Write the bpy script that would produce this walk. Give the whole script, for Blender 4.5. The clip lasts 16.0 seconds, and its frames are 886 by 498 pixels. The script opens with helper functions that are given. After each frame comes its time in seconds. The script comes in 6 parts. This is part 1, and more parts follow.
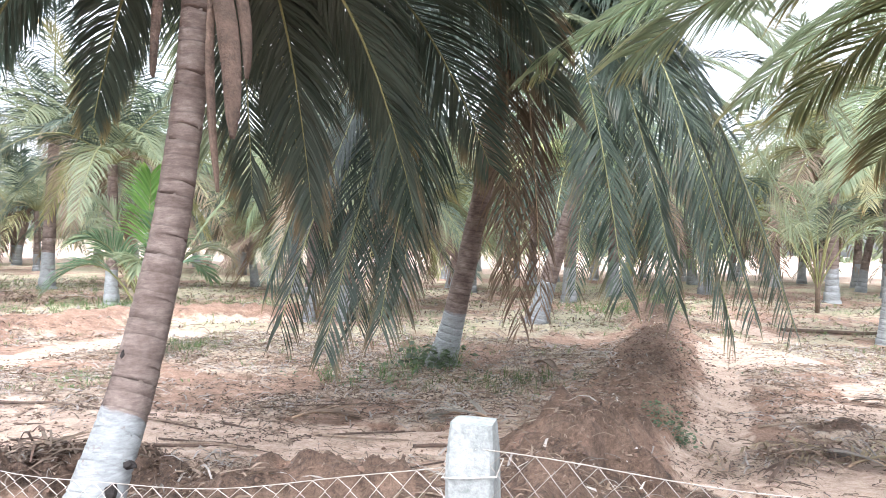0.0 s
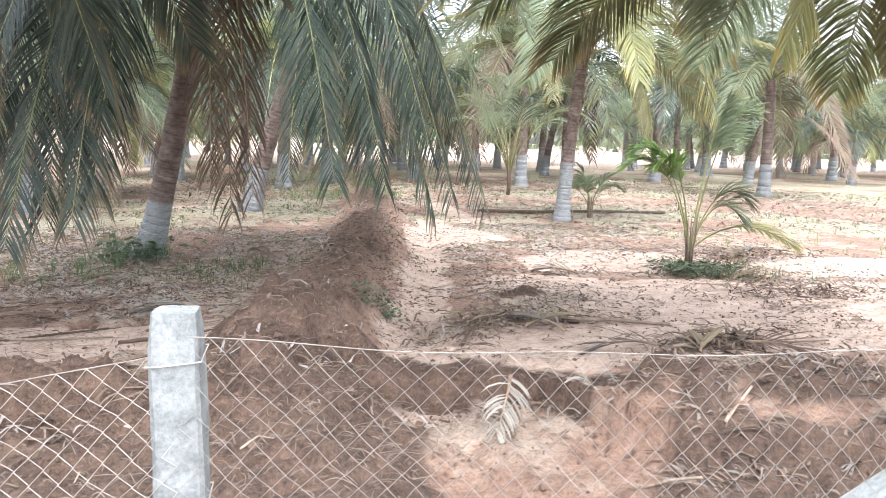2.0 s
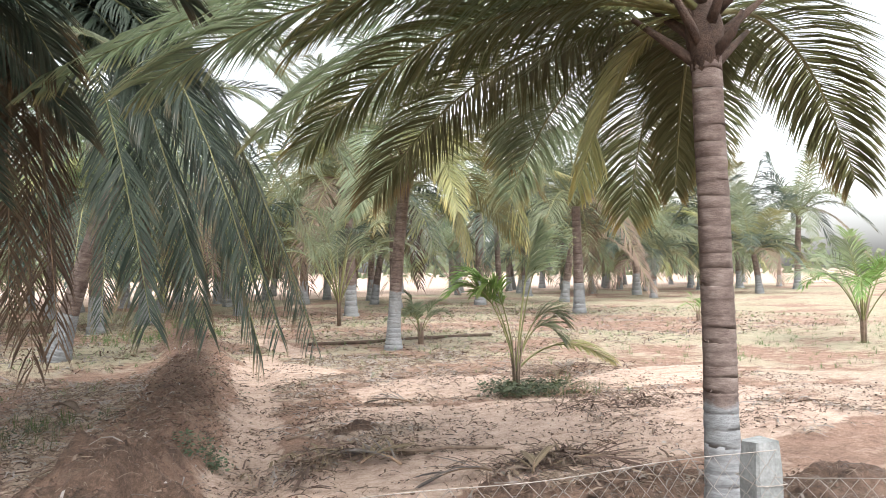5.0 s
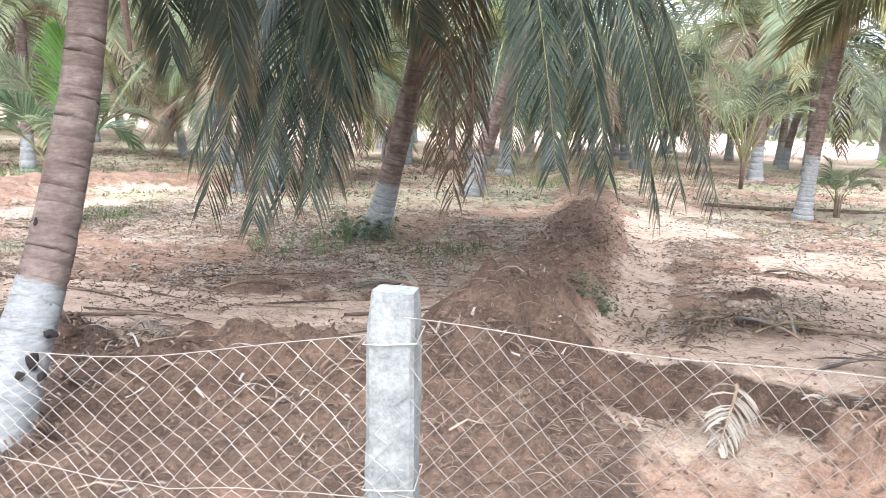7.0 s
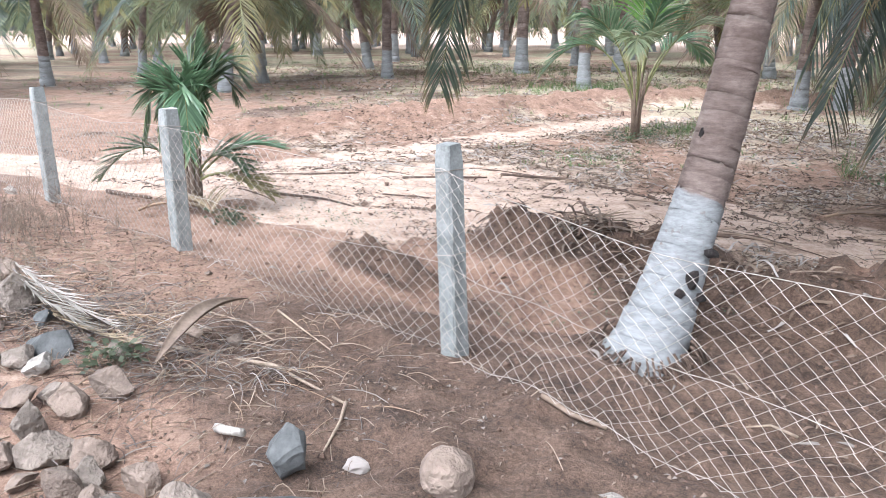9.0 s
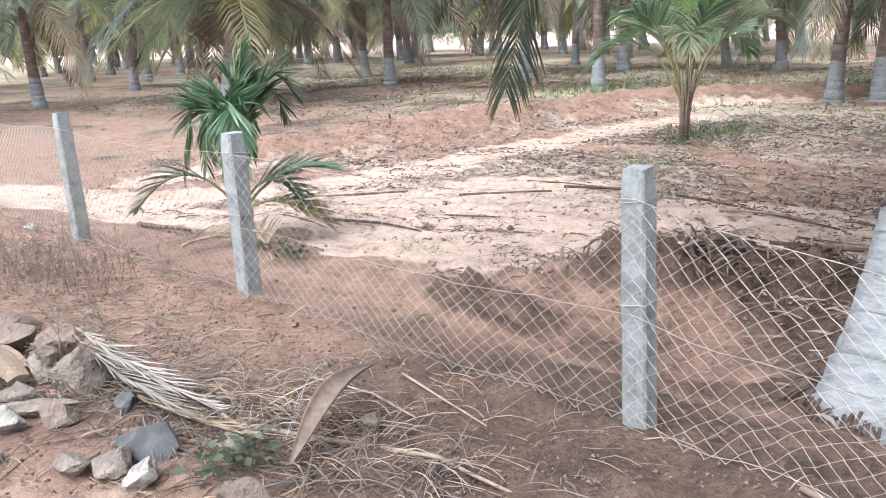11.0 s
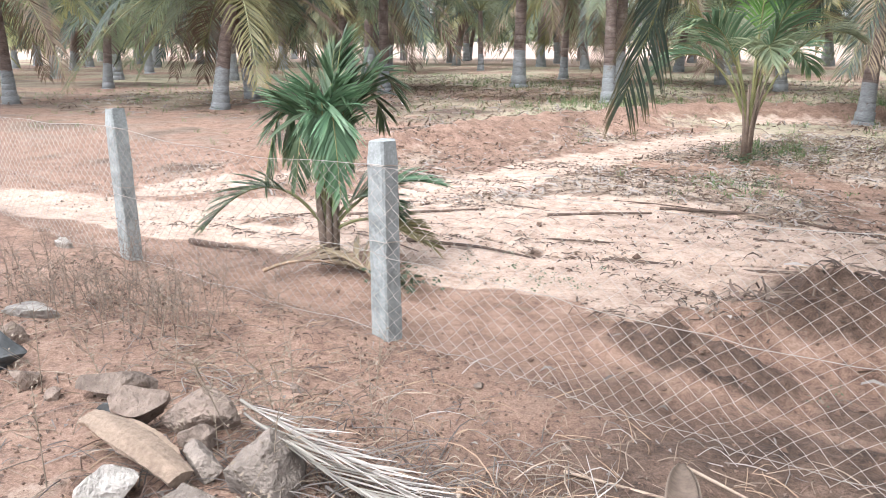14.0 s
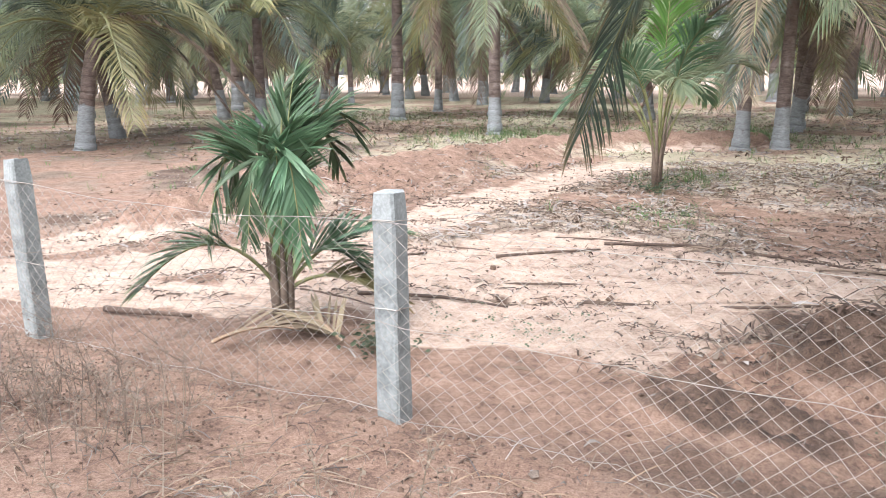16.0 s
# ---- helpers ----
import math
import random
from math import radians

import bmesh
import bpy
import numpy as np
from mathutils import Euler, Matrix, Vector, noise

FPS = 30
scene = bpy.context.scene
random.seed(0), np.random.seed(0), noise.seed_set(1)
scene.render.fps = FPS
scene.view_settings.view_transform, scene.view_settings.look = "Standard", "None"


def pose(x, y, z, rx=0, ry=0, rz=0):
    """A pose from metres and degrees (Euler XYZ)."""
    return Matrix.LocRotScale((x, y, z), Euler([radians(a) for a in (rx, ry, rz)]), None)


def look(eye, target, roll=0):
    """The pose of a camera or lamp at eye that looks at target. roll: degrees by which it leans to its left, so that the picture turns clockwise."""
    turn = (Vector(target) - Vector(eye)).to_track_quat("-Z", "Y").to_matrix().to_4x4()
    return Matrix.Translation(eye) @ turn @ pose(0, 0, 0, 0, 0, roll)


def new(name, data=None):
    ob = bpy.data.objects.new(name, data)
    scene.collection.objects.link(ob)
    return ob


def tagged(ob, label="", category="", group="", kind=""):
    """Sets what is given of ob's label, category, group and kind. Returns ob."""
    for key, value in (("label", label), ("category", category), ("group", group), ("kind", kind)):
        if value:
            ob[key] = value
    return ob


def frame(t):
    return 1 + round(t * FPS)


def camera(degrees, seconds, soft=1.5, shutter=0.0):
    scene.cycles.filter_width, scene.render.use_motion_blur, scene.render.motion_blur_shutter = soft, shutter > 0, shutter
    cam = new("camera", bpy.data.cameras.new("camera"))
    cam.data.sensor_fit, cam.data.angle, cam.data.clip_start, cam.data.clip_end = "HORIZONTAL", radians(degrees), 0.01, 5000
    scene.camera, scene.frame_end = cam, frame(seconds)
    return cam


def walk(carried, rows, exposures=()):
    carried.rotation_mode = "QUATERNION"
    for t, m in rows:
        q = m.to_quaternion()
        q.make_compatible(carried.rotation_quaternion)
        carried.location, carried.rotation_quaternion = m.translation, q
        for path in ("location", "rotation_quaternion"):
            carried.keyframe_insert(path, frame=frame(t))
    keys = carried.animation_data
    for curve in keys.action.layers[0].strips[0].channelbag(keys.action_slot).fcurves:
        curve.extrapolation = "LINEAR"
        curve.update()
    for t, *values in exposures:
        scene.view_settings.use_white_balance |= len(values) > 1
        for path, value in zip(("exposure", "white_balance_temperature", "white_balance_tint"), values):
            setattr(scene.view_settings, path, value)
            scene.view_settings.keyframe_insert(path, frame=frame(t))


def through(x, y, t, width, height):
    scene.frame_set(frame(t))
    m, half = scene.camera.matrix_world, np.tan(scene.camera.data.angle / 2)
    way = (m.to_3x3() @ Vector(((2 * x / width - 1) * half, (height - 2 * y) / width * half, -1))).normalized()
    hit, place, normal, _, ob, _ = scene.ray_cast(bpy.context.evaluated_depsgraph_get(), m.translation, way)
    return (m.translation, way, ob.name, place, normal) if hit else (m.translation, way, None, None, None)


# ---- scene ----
cam = camera(60.5, 16.0, soft=0.5)
PATH = [
    (0, (-0.085, 0.17, 1.667), (-0.117, 2.17, 1.662), 1.35),
    (0.5, (-0.083, 0.175, 1.668), (0.041, 2.165, 1.505), 1.9),
    (1, (-0.067, 0.19, 1.658), (0.225, 2.157, 1.442), 2.05),
    (1.5, (-0.072, 0.104, 1.669), (0.434, 2.022, 1.419), 2.1),
    (2, (-0.054, 0.097, 1.673), (0.639, 1.952, 1.391), 1.8),
    (2.5, (-0.032, 0.081, 1.677), (0.838, 1.859, 1.396), 1.1),
    (3, (0.024, 0.08, 1.684), (1.119, 1.738, 1.46), 0.6),
    (3.2, (0.067, 0.098, 1.683), (1.238, 1.708, 1.491), 0.5),
    (5.3, (-0.045, 0.054, 1.712), (0.996, 1.76, 1.785), -0.3),
    (5.5, (-0.051, 0.063, 1.708), (0.912, 1.815, 1.732), -0.1),
    (6, (-0.055, 0.072, 1.697), (0.673, 1.932, 1.594), 0.6),
    (6.5, (-0.048, 0.115, 1.686), (0.435, 2.044, 1.471), 1.3),
    (7, (-0.047, 0.217, 1.654), (0.098, 2.184, 1.321), 2.5),
    (7.5, (-0.145, 0.245, 1.621), (-0.462, 2.164, 1.155), 4.3),
    (8, (-0.428, 0.299, 1.6), (-1.128, 2.09, 1.05), 3.6),
    (8.5, (-0.672, 0.382, 1.576), (-1.649, 2.028, 0.995), 0.4),
    (9, (-0.933, 0.47, 1.541), (-1.976, 2.081, 0.981), -0.3),
    (9.2, (-1.01, 0.477, 1.546), (-2.053, 2.096, 1.007), 0.1),
    (11.3, (-2.053, 0.69, 1.526), (-3.072, 2.322, 0.981), -3.0),
    (11.5, (-2.129, 0.676, 1.509), (-3.15, 2.311, 0.976), -3.1),
    (12, (-2.392, 0.671, 1.488), (-3.402, 2.311, 0.95), -2.2),
    (12.5, (-2.633, 0.661, 1.51), (-3.619, 2.315, 0.97), -2.1),
    (13, (-2.868, 0.732, 1.48), (-3.835, 2.394, 0.93), -2.8),
    (13.5, (-3.084, 0.79, 1.488), (-4.038, 2.461, 0.941), -2.2),
    (14, (-3.345, 0.816, 1.469), (-4.262, 2.514, 0.942), -0.3),
    (14.5, (-3.552, 0.843, 1.501), (-4.398, 2.586, 1.003), -0.7),
    (15, (-3.76, 0.902, 1.474), (-4.546, 2.679, 1.001), -2.4),
    (15.5, (-3.948, 0.976, 1.507), (-4.68, 2.78, 1.051), -3.1),
    (16, (-4.137, 0.999, 1.487), (-4.74, 2.852, 1.036), -0.7),
]
walk(cam, [(t, look(eye, target, roll)) for t, eye, target, roll in PATH],
     [(0.0, 1.02, 6000, 10), (2.0, 0.90, 6000, 10), (3.0, 0.74, 6050, 10), (5.4, 0.33, 6500, 10), (6.0, 0.82, 6200, 10), (7.0, 0.90, 6050, 10), (9.0, 0.55, 5850, 10), (12.0, 0.42, 6000, 10), (16.0, 0.45, 6100, 10)])

# ---- light ----
world = bpy.data.worlds.new("overcast_sky")
scene.world = world
world.use_nodes = True
wt = world.node_tree
sky = wt.nodes.new("ShaderNodeTexSky")
sky.sky_type, sky.sun_disc = "NISHITA", False
sky.sun_elevation, sky.sun_rotation = radians(58), radians(200)
sky.air_density, sky.dust_density = 1.0, 4.0
pale = wt.nodes.new("ShaderNodeHueSaturation")
pale.inputs["Saturation"].default_value = 0.2
pale.inputs["Value"].default_value = 2.6
wt.links.new(sky.outputs[0], pale.inputs["Color"])
wt.links.new(pale.outputs[0], wt.nodes["Background"].inputs[0])
wt.nodes["Background"].inputs[1].default_value = 0.15
sun_data = bpy.data.lights.new("sun", "SUN")
sun_data.energy, sun_data.angle, sun_data.color = 1.3, radians(25), (1.0, 0.975, 0.94)
sun = new("sun", sun_data)
sun.matrix_world = look((0, 0, 30), (-6.0, 15.0, 0))


# ---- materials ----
def material(name):
    m = bpy.data.materials.new(name)
    m.use_nodes = True
    return m, m.node_tree.nodes, m.node_tree.links, m.node_tree.nodes["Principled BSDF"]


def noise_node(nodes, links, scale, detail=4.0, coord="Object", vec=None, rough=0.6):
    n = nodes.new("ShaderNodeTexNoise")
    n.inputs["Scale"].default_value, n.inputs["Detail"].default_value, n.inputs["Roughness"].default_value = scale, detail, rough
    if vec is None:
        vec = nodes.new("ShaderNodeTexCoord").outputs[coord]
    links.new(vec, n.inputs["Vector"])
    return n.outputs["Fac"]


def ramp(nodes, links, fac, stops):
    r = nodes.new("ShaderNodeValToRGB")
    while len(r.color_ramp.elements) < len(stops):
        r.color_ramp.elements.new(0.5)
    for e, (p, c) in zip(r.color_ramp.elements, stops):
        e.position, e.color = p, (*c, 1) if len(c) == 3 else (c[0], c[0], c[0], 1)
    links.new(fac, r.inputs[0])
    return r.outputs[0]


def mix(nodes, links, fac, a, b, mode="MIX"):
    n = nodes.new("ShaderNodeMix")
    n.data_type, n.blend_type = "RGBA", mode
    for sock, v in ((n.inputs[0], fac), (n.inputs[6], a), (n.inputs[7], b)):
        if isinstance(v, (int, float)):
            sock.default_value = v
        elif isinstance(v, tuple):
            sock.default_value = (*v, 1)
        else:
            links.new(v, sock)
    return n.outputs[2]


def maths(nodes, links, op, a, b=0.0, c=None):
    n = nodes.new("ShaderNodeMath")
    n.operation = op
    for sock, v in zip(n.inputs, (a, b, c)):
        if v is None:
            continue
        if isinstance(v, (int, float)):
            sock.default_value = v
        else:
            links.new(v, sock)
    return n.outputs[0]


def bump(nodes, links, bsdf, height, strength, distance):
    b = nodes.new("ShaderNodeBump")
    b.inputs["Strength"].default_value, b.inputs["Distance"].default_value = strength, distance
    links.new(height, b.inputs["Height"])
    links.new(b.outputs[0], bsdf.inputs["Normal"])


def simple_mat(name, dark, light, scale, rough=0.85, relief=0.3, depth=0.01, coord="Object", random_tint=0.25, fine=6.0):
    """Two-tone mottled surface with grain, relief and a tint by object."""
    m, nodes, links, bsdf = material(name)
    a = noise_node(nodes, links, scale, 5, coord)
    b = noise_node(nodes, links, scale * fine, 4, coord)
    fac = maths(nodes, links, "ADD", maths(nodes, links, "MULTIPLY", a, 0.6), maths(nodes, links, "MULTIPLY", b, 0.4))
    col = ramp(nodes, links, fac, [(0.34, dark), (0.66, light)])
    info = nodes.new("ShaderNodeObjectInfo")
    val = maths(nodes, links, "MULTIPLY_ADD", info.outputs["Random"], random_tint * 2, 1 - random_tint)
    hsv = nodes.new("ShaderNodeHueSaturation")
    links.new(col, hsv.inputs["Color"])
    links.new(val, hsv.inputs["Value"])
    links.new(hsv.outputs[0], bsdf.inputs["Base Color"])
    bsdf.inputs["Roughness"].default_value = rough
    bump(nodes, links, bsdf, b, relief, depth)
    return m


def leaf_mat(name, dark, light, tip, gloss=0.42, through=0.35):
    """Palm leaflet: mottled green, dry at the ends (attribute 'along'), with light passing through."""
    m, nodes, links, bsdf = material(name)
    coord = nodes.new("ShaderNodeTexCoord").outputs["Object"]
    n = noise_node(nodes, links, 2.3, 3, vec=coord)
    isl = nodes.new("ShaderNodeNewGeometry").outputs["Random Per Island"]
    fac = maths(nodes, links, "ADD", maths(nodes, links, "MULTIPLY", n, 0.6), maths(nodes, links, "MULTIPLY", isl, 0.4))
    col = ramp(nodes, links, fac, [(0.2, dark), (0.8, light)])
    att = nodes.new("ShaderNodeAttribute")
    att.attribute_name = "along"
    edge = maths(nodes, links, "ADD", att.outputs["Fac"], maths(nodes, links, "MULTIPLY_ADD", n, 0.5, -0.25))
    dry = ramp(nodes, links, edge, [(0.72, (0.0,)), (1.0, (0.85,))])
    col = mix(nodes, links, dry, col, tip)
    info = nodes.new("ShaderNodeObjectInfo")
    hsv = nodes.new("ShaderNodeHueSaturation")
    links.new(maths(nodes, links, "MULTIPLY_ADD", info.outputs["Random"], 0.6, 0.7), hsv.inputs["Value"])
    links.new(maths(nodes, links, "MULTIPLY_ADD", info.outputs["Random"], 0.05, 0.475), hsv.inputs["Hue"])
    links.new(col, hsv.inputs["Color"])
    links.new(hsv.outputs[0], bsdf.inputs["Base Color"])
    bsdf.inputs["Roughness"].default_value = gloss
    tr = nodes.new("ShaderNodeBsdfTranslucent")
    links.new(hsv.outputs[0], tr.inputs[0])
    ms = nodes.new("ShaderNodeMixShader")
    ms.inputs[0].default_value = through
    links.new(bsdf.outputs[0], ms.inputs[1])
    links.new(tr.outputs[0], ms.inputs[2])
    links.new(ms.outputs[0], nodes["Material Output"].inputs[0])
    return m


# dark and pale leaf colours also hold crown shade, lit fronds and haze
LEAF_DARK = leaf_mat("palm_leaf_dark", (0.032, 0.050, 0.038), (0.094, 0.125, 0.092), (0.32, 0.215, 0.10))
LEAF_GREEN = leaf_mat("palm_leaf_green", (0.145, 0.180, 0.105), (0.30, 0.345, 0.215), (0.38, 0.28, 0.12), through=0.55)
LEAF_OLIVE = leaf_mat("palm_leaf_olive", (0.085, 0.100, 0.042), (0.215, 0.225, 0.105), (0.42, 0.29, 0.11), through=0.5)
LEAF_YELLOW = leaf_mat("palm_leaf_yellowing", (0.20, 0.205, 0.085), (0.36, 0.335, 0.155), (0.50, 0.34, 0.12), through=0.45)
LEAF_YOUNG = leaf_mat("palm_leaf_young", (0.10, 0.19, 0.045), (0.23, 0.36, 0.10), (0.30, 0.36, 0.10), through=0.4)
LEAF_SAP = leaf_mat("palm_leaf_sapling", (0.060, 0.115, 0.060), (0.19, 0.285, 0.165), (0.30, 0.29, 0.12), gloss=0.28, through=0.35)
LEAF_DRY = leaf_mat("palm_leaf_dry", (0.115, 0.080, 0.056), (0.26, 0.19, 0.135), (0.30, 0.22, 0.16), gloss=0.8, through=0.2)
LEAF_PALE = leaf_mat("palm_leaf_bleached", (0.22, 0.195, 0.175), (0.42, 0.38, 0.35), (0.5, 0.42, 0.34), gloss=0.8, through=0.1)
LEAF_GREY = leaf_mat("palm_leaf_weathered", (0.13, 0.112, 0.098), (0.29, 0.26, 0.23), (0.25, 0.21, 0.18), gloss=0.85, through=0.1)
RACHIS = simple_mat("palm_stalk", (0.12, 0.13, 0.05), (0.28, 0.27, 0.12), 4, 0.5)
RACHIS_DRY = simple_mat("dry_stalk", (0.18, 0.11, 0.07), (0.40, 0.29, 0.20), 6, 0.85)
FIBRE = simple_mat("leaf_base_fibre", (0.045, 0.03, 0.024), (0.15, 0.10, 0.075), 9, 0.9, 0.6, 0.02)
CONCRETE = simple_mat("cast_concrete", (0.13, 0.14, 0.138), (0.345, 0.36, 0.357), 9, 0.9, 0.5, 0.006, fine=9.0, random_tint=0.1)
WIRE = simple_mat("galvanised_wire", (0.26, 0.23, 0.205), (0.44, 0.40, 0.365), 20, 0.5, 0.1, 0.001)
WIRE.node_tree.nodes["Principled BSDF"].inputs["Metallic"].default_value = 0.35
STONE = simple_mat("grey_field_stone", (0.115, 0.092, 0.076), (0.28, 0.232, 0.196), 7, 0.9, 1.0, 0.03)
STONE_RED = simple_mat("brown_field_stone", (0.125, 0.092, 0.074), (0.27, 0.208, 0.168), 6, 0.9, 1.0, 0.03)
STONE_DARK = simple_mat("dark_stone", (0.030, 0.032, 0.033), (0.115, 0.118, 0.118), 5, 0.75, 0.6, 0.012)
STONE_WHITE = simple_mat("limewashed_stone", (0.17, 0.15, 0.13), (0.42, 0.385, 0.35), 6, 0.9, 1.0, 0.03)
TWIG = simple_mat("dry_twig", (0.17, 0.12, 0.085), (0.40, 0.32, 0.25), 14, 0.9, 0.3, 0.004)
HUSK = simple_mat("dry_husk", (0.11, 0.075, 0.055), (0.26, 0.195, 0.15), 8, 0.8, 0.5, 0.008)
GRASS = leaf_mat("grass_blade", (0.06, 0.11, 0.03), (0.15, 0.23, 0.08), (0.33, 0.28, 0.14), gloss=0.6)
WEED_DRY = leaf_mat("dry_weed", (0.15, 0.115, 0.085), (0.32, 0.26, 0.20), (0.38, 0.31, 0.24), gloss=0.9, through=0.15)
CLOD = simple_mat("soil_clod", (0.070, 0.043, 0.031), (0.17, 0.110, 0.080), 9, 0.95, 0.8, 0.02)
HOLE = simple_mat("bark_hole", (0.008, 0.006, 0.006), (0.030, 0.022, 0.020), 30, 0.95, 0.6, 0.01)
HERB = leaf_mat("herb_leaf", (0.045, 0.068, 0.038), (0.12, 0.155, 0.085), (0.20, 0.22, 0.10), gloss=0.45)
DRIFT = simple_mat("weathered_wood", (0.13, 0.088, 0.062), (0.34, 0.255, 0.19), 5, 0.9, 0.8, 0.012, fine=11.0)


def bark_mat():
    """Ringed grey-brown palm bark with a limewashed foot (attribute 'paint' is the height above the paint's edge)."""
    m, nodes, links, bsdf = material("palm_bark")
    coord = nodes.new("ShaderNodeTexCoord").outputs["Object"]
    a = noise_node(nodes, links, 5, 5, vec=coord)
    mp = nodes.new("ShaderNodeMapping")
    mp.inputs["Scale"].default_value = (0.4, 0.4, 1.5)
    links.new(coord, mp.inputs["Vector"])
    b = noise_node(nodes, links, 34, 6, vec=mp.outputs[0], rough=0.7)
    fac = maths(nodes, links, "ADD", maths(nodes, links, "MULTIPLY", a, 0.55), maths(nodes, links, "MULTIPLY", b, 0.45))
    wood = ramp(nodes, links, fac, [(0.34, (0.075, 0.050, 0.041)), (0.52, (0.170, 0.128, 0.112)), (0.70, (0.30, 0.248, 0.222))])
    ring = nodes.new("ShaderNodeAttribute")
    ring.attribute_name = "ring"
    wood = mix(nodes, links, maths(nodes, links, "MULTIPLY", ring.outputs["Fac"], 0.6), wood, (0.055, 0.035, 0.028))
    att = nodes.new("ShaderNodeAttribute")
    att.attribute_name = "paint"
    h = maths(nodes, links, "ADD", att.outputs["Fac"], maths(nodes, links, "MULTIPLY_ADD", a, 0.16, -0.08))
    edge = ramp(nodes, links, maths(nodes, links, "MULTIPLY_ADD", h, 8.0, 0.5), [(0.40, (1.0,)), (0.60, (0.0,))])
    worn = noise_node(nodes, links, 16, 6, vec=coord, rough=0.75)
    wear = ramp(nodes, links, worn, [(0.31, (0.15,)), (0.42, (0.95,))])
    lime = ramp(nodes, links, b, [(0.3, (0.15, 0.158, 0.165)), (0.7, (0.315, 0.327, 0.335))])
    lime = mix(nodes, links, maths(nodes, links, "MULTIPLY", ring.outputs["Fac"], 0.25), lime, (0.24, 0.22, 0.21))
    paint = mix(nodes, links, maths(nodes, links, "MULTIPLY", edge, wear), wood, lime)
    info = nodes.new("ShaderNodeObjectInfo")
    hsv = nodes.new("ShaderNodeHueSaturation")
    links.new(maths(nodes, links, "MULTIPLY_ADD", info.outputs["Random"], 0.3, 0.85), hsv.inputs["Value"])
    links.new(paint, hsv.inputs["Color"])
    links.new(hsv.outputs[0], bsdf.inputs["Base Color"])
    bsdf.inputs["Roughness"].default_value = 0.9
    bump(nodes, links, bsdf, b, 0.55, 0.012)
    return m


BARK = bark_mat()


def ground_mat():
    """Sandy plantation soil: pale washed sand, red-brown loam, damp dug earth, leaf litter and thin grass."""
    m, nodes, links, bsdf = material("plantation_soil")
    coord = nodes.new("ShaderNodeTexCoord").outputs["Object"]
    big = noise_node(nodes, links, 0.8, 5, vec=coord)
    mid = noise_node(nodes, links, 5.0, 6, vec=coord, rough=0.7)
    fine = noise_node(nodes, links, 30.0, 6, vec=coord, rough=0.8)

    def mask(name, jitter, lo, hi):
        att = nodes.new("ShaderNodeAttribute")
        att.attribute_name = name
        v = maths(nodes, links, "ADD", att.outputs["Fac"], maths(nodes, links, "MULTIPLY_ADD", mid, jitter, -jitter / 2))
        return ramp(nodes, links, v, [(lo, (0.0,)), (hi, (1.0,))])

    speck = noise_node(nodes, links, 120.0, 3, vec=coord, rough=0.8)
    grain = maths(nodes, links, "ADD", maths(nodes, links, "MULTIPLY", mid, 0.38), maths(nodes, links, "MULTIPLY", fine, 0.42))
    grain = maths(nodes, links, "ADD", grain, maths(nodes, links, "MULTIPLY", speck, 0.20))
    wash = nodes.new("ShaderNodeMapping")
    wash.inputs["Scale"].default_value = (0.7, 2.6, 1.0)
    links.new(coord, wash.inputs["Vector"])
    streak = noise_node(nodes, links, 2.2, 7, vec=wash.outputs[0], rough=0.72)
    loam = ramp(nodes, links, grain, [(0.40, (0.125, 0.074, 0.053)), (0.5, (0.280, 0.172, 0.123)), (0.60, (0.415, 0.283, 0.214))])
    sand = ramp(nodes, links, grain, [(0.40, (0.29, 0.20, 0.15)), (0.48, (0.505, 0.37, 0.29)), (0.58, (0.63, 0.49, 0.405))])
    sand = mix(nodes, links, ramp(nodes, links, streak, [(0.53, (0.0,)), (0.66, (0.75,))]), sand, loam)
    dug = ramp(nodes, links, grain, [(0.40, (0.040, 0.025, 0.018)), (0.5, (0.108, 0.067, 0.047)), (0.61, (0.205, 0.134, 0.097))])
    litter = ramp(nodes, links, grain, [(0.40, (0.16, 0.12, 0.095)), (0.5, (0.43, 0.325, 0.25)), (0.60, (0.55, 0.46, 0.38))])
    green = ramp(nodes, links, grain, [(0.38, (0.15, 0.15, 0.09)), (0.5, (0.36, 0.315, 0.215)), (0.62, (0.46, 0.42, 0.31))])
    col = mix(nodes, links, mask("litter", 1.0, 0.35, 0.75), loam, litter)
    col = mix(nodes, links, mask("grass", 1.1, 0.35, 0.8), col, green)
    col = mix(nodes, links, mask("sand", 0.7, 0.35, 0.6), col, sand)
    col = mix(nodes, links, mask("dug", 0.6, 0.35, 0.65), col, dug)
    tone = maths(nodes, links, "MULTIPLY_ADD", big, 0.42, 0.70)
    hsv = nodes.new("ShaderNodeHueSaturation")
    links.new(tone, hsv.inputs["Value"])
    links.new(col, hsv.inputs["Color"])
    links.new(hsv.outputs[0], bsdf.inputs["Base Color"])
    bsdf.inputs["Roughness"].default_value = 0.95
    bump(nodes, links, bsdf, grain, 0.9, 0.035)
    return m


SOIL = ground_mat()


# ---- building helpers ----
def mesh_of(name, verts, faces, mats, slots=None, smooth=False, attrs=None):
    me = bpy.data.meshes.new(name)
    me.from_pydata(verts, [], faces)
    for mt in mats:
        me.materials.append(mt)
    if slots is not None:
        me.polygons.foreach_set("material_index", np.asarray(slots, dtype=np.int32))
    if smooth:
        me.polygons.foreach_set("use_smooth", np.ones(len(faces), dtype=bool))
    for key, vals in (attrs or {}).items():
        me.attributes.new(key, "FLOAT", "POINT").data.foreach_set("value", np.asarray(vals, dtype=np.float32))
    me.update()
    return me


